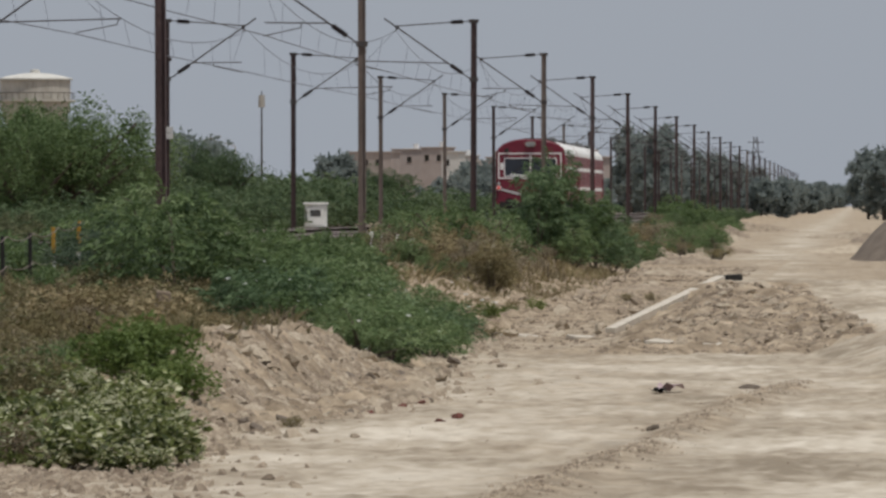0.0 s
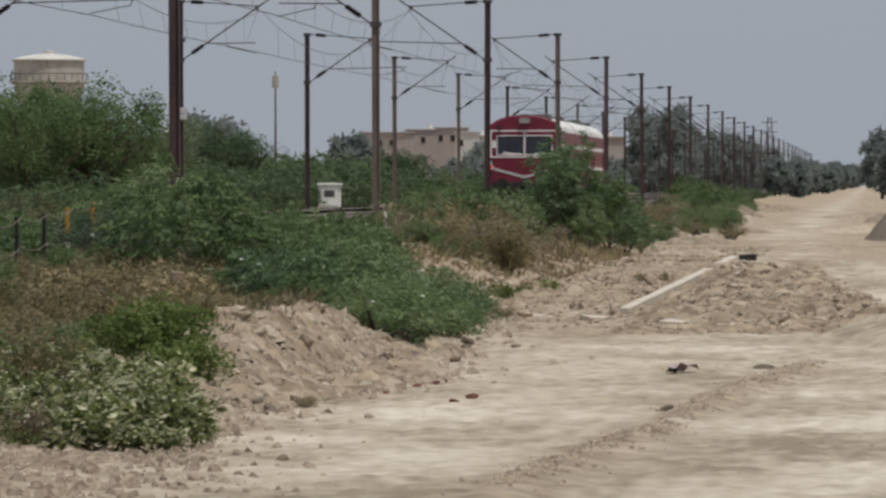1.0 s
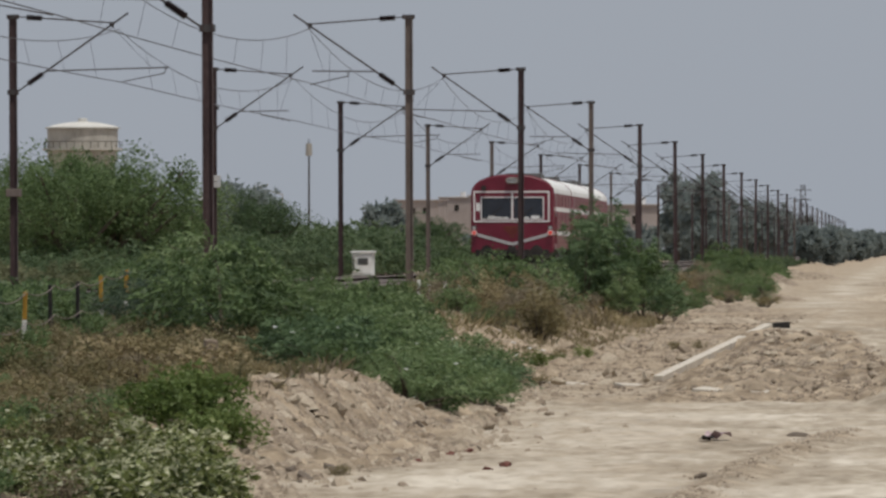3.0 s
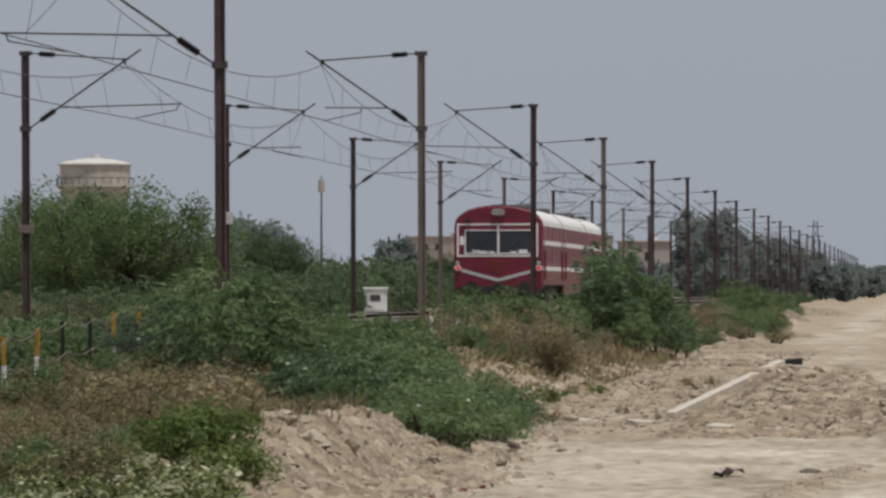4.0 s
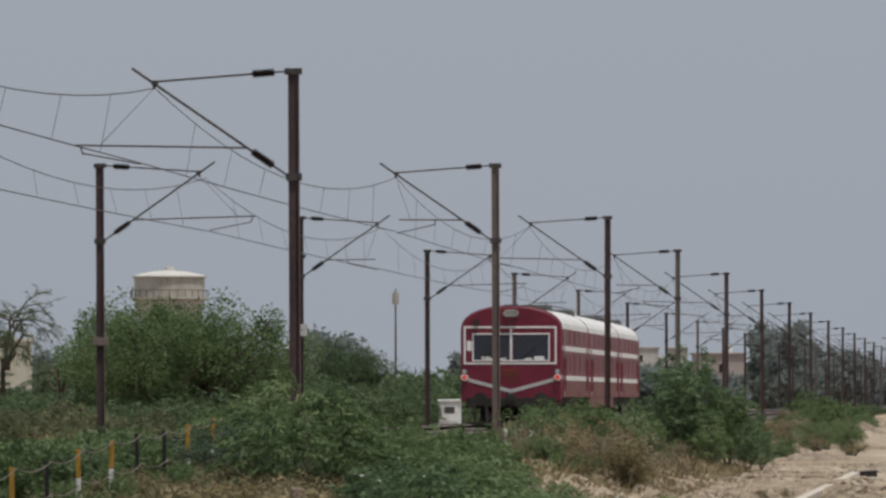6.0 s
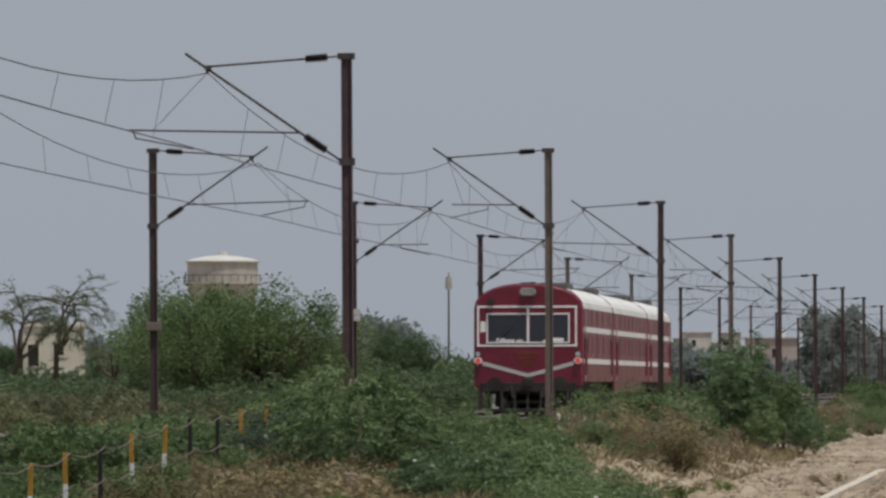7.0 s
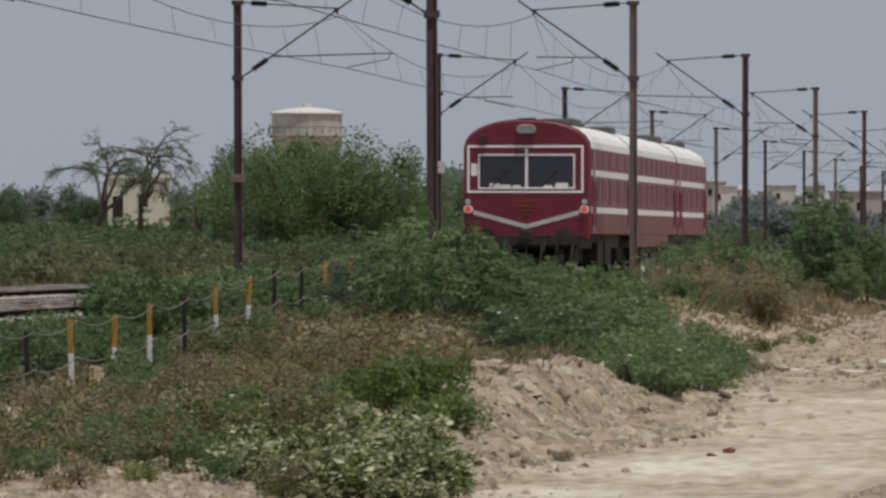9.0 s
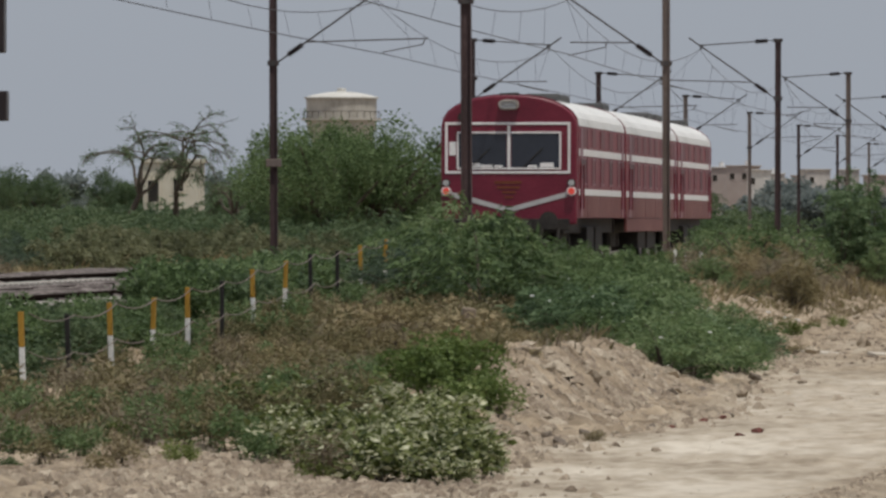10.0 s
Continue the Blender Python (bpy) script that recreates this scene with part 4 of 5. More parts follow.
def tree(seed, h, r, label, mat=None, clumps=76, per=240, leaf=0.128, base=0.6):
    return build_plant("tree", label, "tree", "trees beyond the line", seed, h, r, leaf, clumps, per, mat or LEAF_DARK, 9, base=base, ragged=0.15, width=0.55, stem_r=0.14, size=r * 0.23)


broad = [tree(41, 5.4, 3.5, "broad dark green tree with rounded crown beyond the tracks"), tree(42, 4.6, 2.8, "broad dark green tree with rounded crown beyond the tracks")]
plant_out(broad, [(-36, 420, 0.9), (-76, 500, 1.1), (-71, 510, 1.15), (-81, 520, 1.1), (-66, 530, 1.0), (-45, 470, 0.9), (-33, 520, 0.8)], rng)

# copse below the water tower: position, height, width and turn of each tree
copse = tree(43, 5.2, 3.3, "broad dark green tree with lumpy crown beyond the tracks", LEAF)
crown_top = max(v.co.z for o in copse.children for v in o.data.vertices)
for i, (x, y, tall_to, wide, turn) in enumerate([(-33.3, 292, 6.5, 0.95, 20), (-32.1, 287, 6.1, 0.9, 140), (-30.7, 290, 6.4, 0.93, 250), (-34.8, 298, 5.2, 0.9, 310), (-29.7, 293, 5.7, 0.85, 75)]):
    m = pose(x, y, ground_at(x, y) - 0.03, 0, 0, turn) @ Matrix.Diagonal((wide, wide, (tall_to - 0.45) / crown_top, 1))
    if i:
        copy_thing(copse, m)
    else:
        first_place = m
copse.matrix_world = first_place

# half-dead trees with bare twisting limbs


def build_bare_tree(seed, h):
    t = thing("bare_tree", pose(0, 0, 0), "half-dead tree with bare drooping grey limbs", "tree", "half-dead trees")
    r = random.Random(seed)
    bm = bmesh.new()
    tips = []

    def grow(p, d, length, rad, depth):
        for i in range(4):
            d2 = (d + Vector((r.uniform(-0.35, 0.35), r.uniform(-0.35, 0.35), r.uniform(-0.15, 0.1) - (0.2 if depth > 1 else 0)))).normalized()
            q = p + d2 * length / 4
            bar(bm, p, q, rad, 6, rad * 0.88)
            p, d, rad = q, d2, rad * 0.88
            if depth > 0:
                tips.append((*q, 0.16))
        if depth < 3:
            for _ in range(5 if depth == 0 else 4):
                grow(p, (d + Vector((r.uniform(-1, 1), r.uniform(-1, 1), r.uniform(-0.2, 0.6)))).normalized(), length * r.uniform(0.5, 0.75), rad * 0.75, depth + 1)

    grow(Vector((0, 0, -0.1)), Vector((0, 0, 1)), h * 0.42, 0.2, 0)
    part("trunk", bm, BARK, t)
    v, f = leaf_cloud(seed, tips, 6, 0.13, 1.0, 0.6, 0.3)
    mesh_part("crown", v, f, LEAF_BLUE, t, "sparse thin foliage")
    return t


for i, (x, y, h) in enumerate([(-46.0, 330, 7.2), (-44.0, 332, 7.7), (-42.3, 336, 5.0)]):
    bt = build_bare_tree(60 + i, h)
    bt.matrix_world = pose(x, y, ground_at(x, y) - 0.05, 0, 0, 40 * i)

# woods in the distance, and the trees across the road


def build_far_wood(name, spots, seed, label):
    r = np.random.RandomState(seed)
    cl, trunks = [], bmesh.new()
    for x, y, h, w in spots:
        for _ in range(34):
            d = r.normal(size=3)
            d /= np.linalg.norm(d)
            cl.append((x + d[0] * w * r.uniform(0.5, 1), y + d[1] * w * r.uniform(0.5, 1), max(0.5, h * 0.5 + d[2] * h * 0.48 * r.uniform(0.4, 1.0)), w * 0.34))
        bar(trunks, (x, y, -0.1), (x, y, h * 0.7), 0.25, 6, 0.1)
    wood = thing(name, pose(0, 0, 0), label, "trees", kind="stuff")
    part("trunks", trunks, BARK, wood)
    v, f = leaf_cloud(seed, cl, 48, 0.57, 1.0, 0.8, 0.6)
    mesh_part("crowns", v, f, LEAF_FAR_HAZED, wood)
    # dense inner foliage; its haze-pale colour fills gaps that would go black
    c = np.array(cl)
    six = np.array([(1, 0, 0), (-1, 0, 0), (0, 1, 0), (0, -1, 0), (0, 0, 1), (0, 0, -1)])
    v = (c[:, None, :3] + six[None] * c[:, None, 3:4] * r.uniform(0.45, 0.95, (len(c), 6, 1))).reshape(-1, 3)
    i = np.arange(len(c)) * 6
    f = np.concatenate([np.stack([i + a, i + b, i + d], 1) for a, b, d in ((0, 2, 4), (2, 1, 4), (1, 3, 4), (3, 0, 4), (2, 0, 5), (1, 2, 5), (3, 1, 5), (0, 3, 5))])
    mesh_part("inner_foliage", v.tolist(), f.tolist(), LEAF_FAR_HAZED, wood)


r2 = random.Random(77)
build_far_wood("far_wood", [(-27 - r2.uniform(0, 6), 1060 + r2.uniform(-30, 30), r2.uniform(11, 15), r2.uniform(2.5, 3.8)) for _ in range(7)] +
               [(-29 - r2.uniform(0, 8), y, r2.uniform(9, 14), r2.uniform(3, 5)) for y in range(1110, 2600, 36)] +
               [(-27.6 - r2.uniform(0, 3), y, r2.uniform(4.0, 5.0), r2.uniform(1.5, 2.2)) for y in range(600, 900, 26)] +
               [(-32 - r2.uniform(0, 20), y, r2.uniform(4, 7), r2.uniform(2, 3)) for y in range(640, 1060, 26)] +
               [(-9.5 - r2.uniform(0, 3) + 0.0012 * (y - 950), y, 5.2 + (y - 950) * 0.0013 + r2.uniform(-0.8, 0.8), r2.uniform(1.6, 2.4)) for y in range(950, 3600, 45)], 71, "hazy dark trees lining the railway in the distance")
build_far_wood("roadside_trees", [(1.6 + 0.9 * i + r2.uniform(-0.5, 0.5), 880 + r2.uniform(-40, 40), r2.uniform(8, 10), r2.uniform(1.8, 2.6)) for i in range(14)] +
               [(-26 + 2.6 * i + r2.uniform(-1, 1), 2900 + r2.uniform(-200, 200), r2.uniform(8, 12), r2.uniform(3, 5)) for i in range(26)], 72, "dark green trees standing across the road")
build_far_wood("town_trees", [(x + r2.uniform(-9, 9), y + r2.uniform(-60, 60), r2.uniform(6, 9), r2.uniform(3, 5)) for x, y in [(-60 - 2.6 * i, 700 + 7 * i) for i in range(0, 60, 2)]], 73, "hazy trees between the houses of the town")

# ---- buildings ----


def ring_of(radius, z, r, n=30):
    bm = bmesh.new()
    for a in range(n):
        u, v = 2 * math.pi * a / n, 2 * math.pi * (a + 1) / n
        bar(bm, (math.cos(u) * radius, math.sin(u) * radius, z), (math.cos(v) * radius, math.sin(v) * radius, z), r, 5)
    return bm


def build_water_tower():
    x, y = -90.4, 820.0
    t = thing("water_tower", pose(x, y, 0), "round weathered concrete water tank on legs above the trees", "water tower")
    R, z0, z1 = 4.0, 13.1, 15.5
    ring = 40
    bm = bmesh.new()
    prof = [(R * 0.8, z0 - 2.6), (R * 0.96, z0 - 0.8), (R * 0.97, z0), (R * 0.97, z1), (R * 0.96, z1)]
    rows = [[bm.verts.new((p * math.cos(a * 2 * math.pi / ring), p * math.sin(a * 2 * math.pi / ring), z)) for a in range(ring)] for p, z in prof]
    for i in range(len(prof) - 1):
        for a in range(ring):
            bm.faces.new((rows[i][a], rows[i][(a + 1) % ring], rows[i + 1][(a + 1) % ring], rows[i + 1][a]))
    bm.faces.new(rows[0][::-1])
    part("tank", bm, TANK, t)
    bm = bmesh.new()
    prof = [(R * 1.03, z1), (R * 1.03, z1 + 0.15), (R * 0.8, z1 + 0.42), (R * 0.45, z1 + 0.68), (0.55, z1 + 0.8), (0.5, z1 + 1.15), (0.02, z1 + 1.2)]
    rows = [[bm.verts.new((p * math.cos(a * 2 * math.pi / ring), p * math.sin(a * 2 * math.pi / ring), z)) for a in range(ring)] for p, z in prof]
    for i in range(len(prof) - 1):
        for a in range(ring):
            bm.faces.new((rows[i][a], rows[i][(a + 1) % ring], rows[i + 1][(a + 1) % ring], rows[i + 1][a]))
    part("dome", bm, TANK_TOP, t, "pale shallow dome with a hatch")
    bm = bmesh.new()
    bar(bm, (0, 0, z0 + 0.02), (0, 0, z0 + 0.22), R * 1.1, ring)
    part("gallery", bm, TANK, t)
    part("railing_hoop", ring_of(R * 1.07, z0 + 0.98, 0.04), TUBE, t)
    for a in range(30):
        c, s = math.cos(a * math.pi / 15) * R * 1.07, math.sin(a * math.pi / 15) * R * 1.07
        part("railing_post", barred((c, s, z0 + 0.225), (c, s, z0 + 0.96), 0.035, 5), TUBE, t)
    for a in range(8):
        c, s = math.cos(a * math.pi / 4 + 0.2) * R * 0.68, math.sin(a * math.pi / 4 + 0.2) * R * 0.68
        part("leg", boxed((c - 0.3, s - 0.3, -0.5), (c + 0.3, s + 0.3, z0 - 2.5)), TANK, t)


build_water_tower()


def build_light_mast():
    x, y = -71.8, 900.0
    t = thing("telecom_mast", pose(x, y, 0), "slim grey mast with a pale drum at the top", "mast")
    part("pole", barred((0, 0, -0.3), (0, 0, 13.7), 0.17, 10, 0.1), TUBE, t)
    part("drum", barred((0, 0, 13.5), (0, 0, 15.0), 0.42, 14, 0.36), CONCRETE, t)
    part("finial", barred((0, 0, 15.0), (0, 0, 15.5), 0.06, 8), TUBE, t)


build_light_mast()


def build_house(x, y, w, d, z1, mat, openings, label, parapet=0.25, tank=False, name="house", turn=0.0):
    h = thing(name, pose(x, y, 0, 0, 0, turn), label, "house", "houses of the town" if name == "house" else "")
    part("wall", boxed((-w / 2, 0, -0.4), (w / 2, d, z1)), mat, h)
    part("roof", boxed((-w / 2 - parapet, -parapet, z1 + 0.004), (w / 2 + parapet, d + parapet, z1 + 0.22), 0.03), mat, h)
    for ox, oz, ow, oh in openings:
        win = part("window", frame_bars(bmesh.new(), ox, ox + ow, oz, oz + oh, -0.07, 0.02, 0.07), mat, h)
        # dark sheet on the solid wall, coloured as the opening's shade
        part("pane", boxed((ox + 0.07, -0.02, oz + 0.07), (ox + ow - 0.07, 0.004, oz + oh - 0.07)), OPENING, win)
    if tank:
        bm = barred((w * 0.2, d * 0.4, z1 + 0.22), (w * 0.2, d * 0.4, z1 + 1.1), 0.5, 14)
        part("roof_tank", bm, WHITE, h, "white plastic roof tank")
    return h


build_house(-55.4, 415, 3.1, 3.0, 5.25, PLASTER, [(-1.35, 3.0, 0.75, 1.35), (0.1, 3.6, 0.7, 0.85)], "small weathered cream hut with dark openings among bushes", 0.12, name="hut")
r3 = random.Random(5)
town = [(-32.6, 900, 5.8, 7.4), (-86, 820, 7, 6.6), (-80, 840, 6, 7.0), (-83.5, 1280, 7.5, 10.6), (-78.0, 1300, 6.0, 11.2), (-74.0, 1330, 5.0, 10.2)]
town += [(-(0.0545 - 0.0021 * k) * (1240 + 23 * (k * 7 % 9)), 1240 + 23 * (k * 7 % 9), r3.uniform(2.8, 5.2), r3.uniform(9.3, 11.6)) for k in range(-3, 7)]
town += [(-41.0, 1350, 5.0, 10.5), (-36.5, 1370, 4.0, 11.5)]
for i, (cx, d, w, top) in enumerate(town):
    n = max(1, int(w / 2.2))
    ops = [(-w / 2 + 0.5 + j * 2.1, top - 2.3, 0.9, 1.2) for j in range(n)]
    build_house(cx, d, w, 6, top, FAR_BRICK_HAZED if i in (0, 3, 4, 8, 12, 16) else FAR_WALL, ops, "flat-roofed plastered town house beyond the trees", tank=i % 2 == 0, turn=r3.uniform(-15, 15))

# ---- trackside things ----


def build_fence():
    posts = []
    for i in range(-1, 11):
        y = 82.6 + i * 3.44
        z = ground_at(-12.3, y)
        black = i in (0, 4, 7, 8)
        p = thing("fence_post", pose(-12.215, y, z - 0.12, rng.uniform(-2, 2), rng.uniform(-2, 2), 0),
                  "slim blackened fence post" if black else "slim fence post painted yellow and white", "fence post", "posts of the wire fence")
        h = 1.05
        if black:
            part("shaft", boxed((-0.028, -0.028, -0.3), (0.028, 0.028, h), 0.006), BLACK_POST, p)
        else:
            for z0, z1, m in ((-0.3, 0.3, YELLOW), (0.302, 0.66, WHITE), (0.662, h, YELLOW)):
                part("painted_band", boxed((-0.029, -0.029, z0), (0.029, 0.029, z1), 0.005), m, p)
        posts.append((y, z))
    for h in (0.5, 0.92):
        pts = []
        for (y0, z0), (y1, z1) in zip(posts, posts[1:]):
            for k in range(8):
                u = k / 8
                pts.append((-12.165, y0 + u * (y1 - y0), z0 + u * (z1 - z0) + h - 0.085 * 4 * u * (1 - u)))
        pts.append((-12.165, posts[-1][0], posts[-1][1] + h))
        ring = [(0.008 * math.cos(a * 1.2566), 0.008 * math.sin(a * 1.2566)) for a in range(5)]
        v = [(x + rx, y, z + rz) for x, y, z in pts for rx, rz in ring]
        f = [(5 * p + a, 5 * p + (a + 1) % 5, 5 * p + 5 + (a + 1) % 5, 5 * p + 5 + a) for p in range(len(pts) - 1) for a in range(5)]
        tagged(mesh_part("fence_wire", v, f, MAST_PALE), "slack grey wire strung between fence posts", "fence wire", "wires of the fence")


build_fence()


def build_cabinet():
    x, y, z = -26.0, 360.0, ground_at(-26.0, 360.0)
    b = thing("trackside_platform", pose(x, y, z), "grey concrete slab platform on short legs beyond the far track", "platform")
    part("slab", boxed((-1.0, -0.7, 0.22), (1.9, 0.7, 0.4), 0.03), CONCRETE, b)
    for lx in (-0.85, 0.45, 1.7):
        for ly in (-0.55, 0.55):
            part("leg", boxed((lx - 0.1, ly - 0.1, -0.3), (lx + 0.1, ly + 0.1, 0.218)), CONCRETE, b)
    c = thing("equipment_cabinet", pose(x - 0.1, y, z + 0.4), "white metal trackside cabinet with a dark mark on its door", "cabinet")
    part("body", boxed((-0.52, -0.4, 0), (0.52, 0.4, 1.05), 0.03), WHITE, c)
    part("lid", boxed((-0.58, -0.48, 1.054), (0.58, 0.48, 1.17), 0.03), WHITE, c)
    door = part("door", boxed((-0.42, -0.425, 0.1), (0.42, -0.402, 0.96), 0.01), WHITE, c)
    part("door_mark", boxed((-0.24, -0.437, 0.5), (0.26, -0.4255, 0.82), 0.004), GREY_HOOD, door, "dark faded mark")
    part("hinge", barred((-0.45, -0.43, 0.2), (-0.45, -0.43, 0.86), 0.02, 6), GREY_HOOD, door)


build_cabinet()

# ---- weeds, stones and litter ----


def tufts(name, seed, spots, blades, blade, mat, label, lean=0.5, width=0.07):
    """Upright blades in tufts, one object. spots: x, y, height, spread."""
    r = np.random.RandomState(seed)
    sp = np.repeat(np.asarray(spots, float), blades, axis=0)
    n = len(sp)
    a, d = r.uniform(0, 6.28, n), sp[:, 3] * r.uniform(0, 1, n) ** 0.5
    x, y = sp[:, 0] + np.cos(a) * d, sp[:, 1] + np.sin(a) * d * 1.6
    z = land(x, y) - 0.02
    h = sp[:, 2] * r.uniform(0.35, 1.1, n)
    b = r.uniform(0, 6.28, n)
    l = h * lean * r.uniform(0.1, 1.0, n)
    tip = np.stack([x + np.cos(b) * l, y + np.sin(b) * l, z + h], 1)
    root = np.stack([x, y, z], 1)
    mid = root * 0.45 + tip * 0.55 - np.stack([np.cos(b) * l * 0.2, np.sin(b) * l * 0.2, -h * 0.06], 1)
    s = np.stack([np.cos(b + 1.57), np.sin(b + 1.57) * 0.4, 0 * b], 1) * (blade * width * r.uniform(0.6, 1.4, n))[:, None]
    v = np.stack([root - s, root + s, mid + s, tip, mid - s], 1).reshape(-1, 3)
    i = np.arange(n) * 5
    f = np.stack([i, i + 1, i + 2, i + 3, i + 4], 1)
    ob = mesh_part(name, v.tolist(), f.tolist(), mat)
    return tagged(ob, label, "grass", kind="stuff")


rg = random.Random(21)


def scatter(n, x0, x1, y0, y1, h0, h1, s0=0.15, s1=0.4, keep=None):
    out = []
    while len(out) < n:
        x, y = rg.uniform(x0, x1), rg.uniform(y0, y1)
        if keep is None or keep(x, y):
            out.append((x, y, rg.uniform(h0, h1), rg.uniform(s0, s1)))
    return out


off_road = lambda x, y: x < np.interp(y, [40, 65, 76, 102], [-7.4, -6.7, -6.2, -6.6])
tufts("dry_grass", 1, scatter(260, -12.4, -6.0, 60, 104, 0.1, 0.32, keep=off_road), 34, 0.13, DRY, "dry straw-brown grass on the bank", 1.2)
tufts("weed_grass", 2, scatter(260, -12.6, -6.2, 60, 106, 0.1, 0.36, keep=off_road), 34, 0.14, WEED, "half-dry green-brown weeds along the fence", 1.2)
tufts("tall_dry_grass", 3, scatter(14, -9.8, -7.4, 144, 190, 0.3, 0.7, 0.3, 0.8), 40, 0.16, DRY, "tall reddish dry grass stalks", 1.3, 0.05)
tufts("verge_grass", 4, scatter(120, -12.0, -7.0, 128, 240, 0.15, 0.4, 0.2, 0.7), 34, 0.25, DRY_GREEN, "half-dry grass on the rough verge", 1.3)
tufts("verge_weed", 6, scatter(180, -9.4, -6.4, 122, 215, 0.08, 0.24, 0.15, 0.5), 26, 0.2, WEED, "short dusty weeds on the rough verge", 1.4)
tufts("field_straw", 8, scatter(110, -27.5, -24.7, 156, 218, 0.3, 0.7, 0.4, 0.9), 60, 0.3, DRY_GREEN, "pale half-dry grass clumps beyond the far track", 1.1)
tufts("field_grass", 5, scatter(420, -34, -24.2, 150, 240, 0.15, 0.4, 0.6, 1.4), 46, 0.3, LEAF_YELLOW, "yellowish grass beyond the far track", 0.9, 0.06)
dry_bush = [build_plant("dry_bush", "brown half-dead twiggy bush beside the railway", "shrub", "dry bushes", 91, 1.3, 0.9, 0.1, 30, 46, DRY, 9, width=0.3, size=0.24, ragged=0.6),
            build_plant("dry_bush", "yellowish half-dry bush beside the railway", "shrub", "dry bushes", 92, 1.2, 1.1, 0.11, 30, 46, DRY_GREEN, 7, width=0.35, size=0.28, ragged=0.6),
            build_plant("dry_bush", "dull green twiggy bush beside the railway", "shrub", "dry bushes", 93, 1.25, 1.0, 0.11, 30, 46, LEAF, 7, width=0.35, size=0.26, ragged=0.6)]
verge_y = [rg.uniform(156, 198) for _ in range(64)]
plant_out([dry_bush[0], dry_bush[1], dry_bush[0], dry_bush[1], dry_bush[2]], [(-rg.uniform(0.047, 0.064) * y, y, rg.uniform(0.7, 1.1)) for y in verge_y], rg)
plant_out(dry_bush, [(rg.uniform(-10.2, -7.6), rg.uniform(140, 160), rg.uniform(0.4, 0.75)) for _ in range(14)] +
          [(rg.uniform(-33, -25), rg.uniform(165, 240), rg.uniform(0.5, 1.0)) for _ in range(22)] +
          [(rg.uniform(-9.5, -7.2) - 0.004 * y, float(y), rg.uniform(0.4, 0.9)) for y in range(215, 420, 12)] +
          [(-rg.uniform(0.0185, 0.03) * y, y, rg.uniform(0.7, 1.1)) for y in [rg.uniform(250, 400) for _ in range(44)]] +
          [(-5.7, 110, 0.42), (-5.45, 111, 0.36), (-7.7, 203, 0.5), (-8.4, 202, 0.55), (-7.2, 207, 0.5), (-8.9, 203, 0.6)], rg)

# herbs and broad-leaved plants on the bank
herb = [build_plant("leafy_plant", "broad-leaved green roadside plant with pale leaf undersides and painted glints", "plant", "leafy plants on the bank", 81, 0.75, 0.55, 0.15, 30, 17, LEAF_BROAD, 6, oval=True, width=0.48, size=0.16, stem_r=0.012, flat=0.35),
        build_plant("leafy_plant", "broad-leaved green roadside plant with pale leaf undersides and painted glints", "plant", "leafy plants on the bank", 82, 0.8, 0.5, 0.15, 30, 17, LEAF_BROAD, 6, oval=True, width=0.48, size=0.16, stem_r=0.012, flat=0.35),
        build_plant("leafy_plant", "bright green leafy roadside plant", "plant", "leafy plants on the bank", 83, 0.7, 0.6, 0.075, 60, 36, LEAF_FRESH, 6, width=0.55, size=0.16, stem_r=0.012)]
spots = [(rg.uniform(-8.6, -5.2), rg.uniform(55.5, 66), rg.uniform(0.45, 0.8)) for _ in range(170)]
spots = [p for p in spots if 0.0895 + 0.0011 * max(0, p[1] - 60) < -p[0] / p[1] < 0.1235]
plant_out(herb[:2], spots, rg)
plant_out(herb[:2], [(-rg.uniform(0.09, 0.15) * y, y, rg.uniform(0.3, 0.55)) for y in [rg.uniform(68, 92) for _ in range(44)] if y < 78 or rg.random() < 0.7], rg)
plant_out(herb[2:], [(-6.45, 68, 0.8), (-6.15, 67.6, 0.75), (-6.7, 67, 0.85), (-6.3, 66.4, 0.7), (-7.6, 63, 0.6)], rg)
weed = [build_plant("low_weed", "low grey-green weed on dusty ground", "plant", "low weeds", 84, 0.4, 0.45, 0.06, 34, 30, LEAF, 4, width=0.5, size=0.13, stem_r=0.01),
        build_plant("low_weed", "low yellow-green weed on dusty ground", "plant", "low weeds", 85, 0.55, 0.4, 0.06, 34, 30, LEAF_YELLOW, 4, width=0.5, size=0.13, stem_r=0.01),
        build_plant("low_weed", "brownish half-dry weed on dusty ground", "plant", "low weeds", 86, 0.5, 0.42, 0.06, 34, 26, DRY_GREEN, 4, width=0.4, size=0.14, stem_r=0.01)]
spots = [(x, y, rg.uniform(0.6, 1.2) * (0.55 if x < -10.3 else 0.75)) for x, y, _, _ in scatter(120, -12.2, -6.2, 55, 104, 1, 1, keep=lambda x, y: x < -0.088 * y + 0.3 * rg.random())]
spots += [(rg.uniform(-12.8, -10.6), rg.uniform(84, 116), rg.uniform(0.5, 0.9)) for _ in range(34)]
spots += [(rg.uniform(-12.9, -11.4), rg.uniform(92, 119), rg.uniform(0.6, 1.0)) for _ in range(44)]
spots += [(rg.uniform(-7.6, -6.0), rg.uniform(73, 90), rg.uniform(0.2, 0.45)) for _ in range(26)]
spots += [(-5.0, 66.0, 0.5), (-6.1, 131, 0.9), (-5.9, 137, 1.0), (-6.3, 128, 1.2), (-4.6, 150, 0.8), (-4.2, 152, 0.7)]
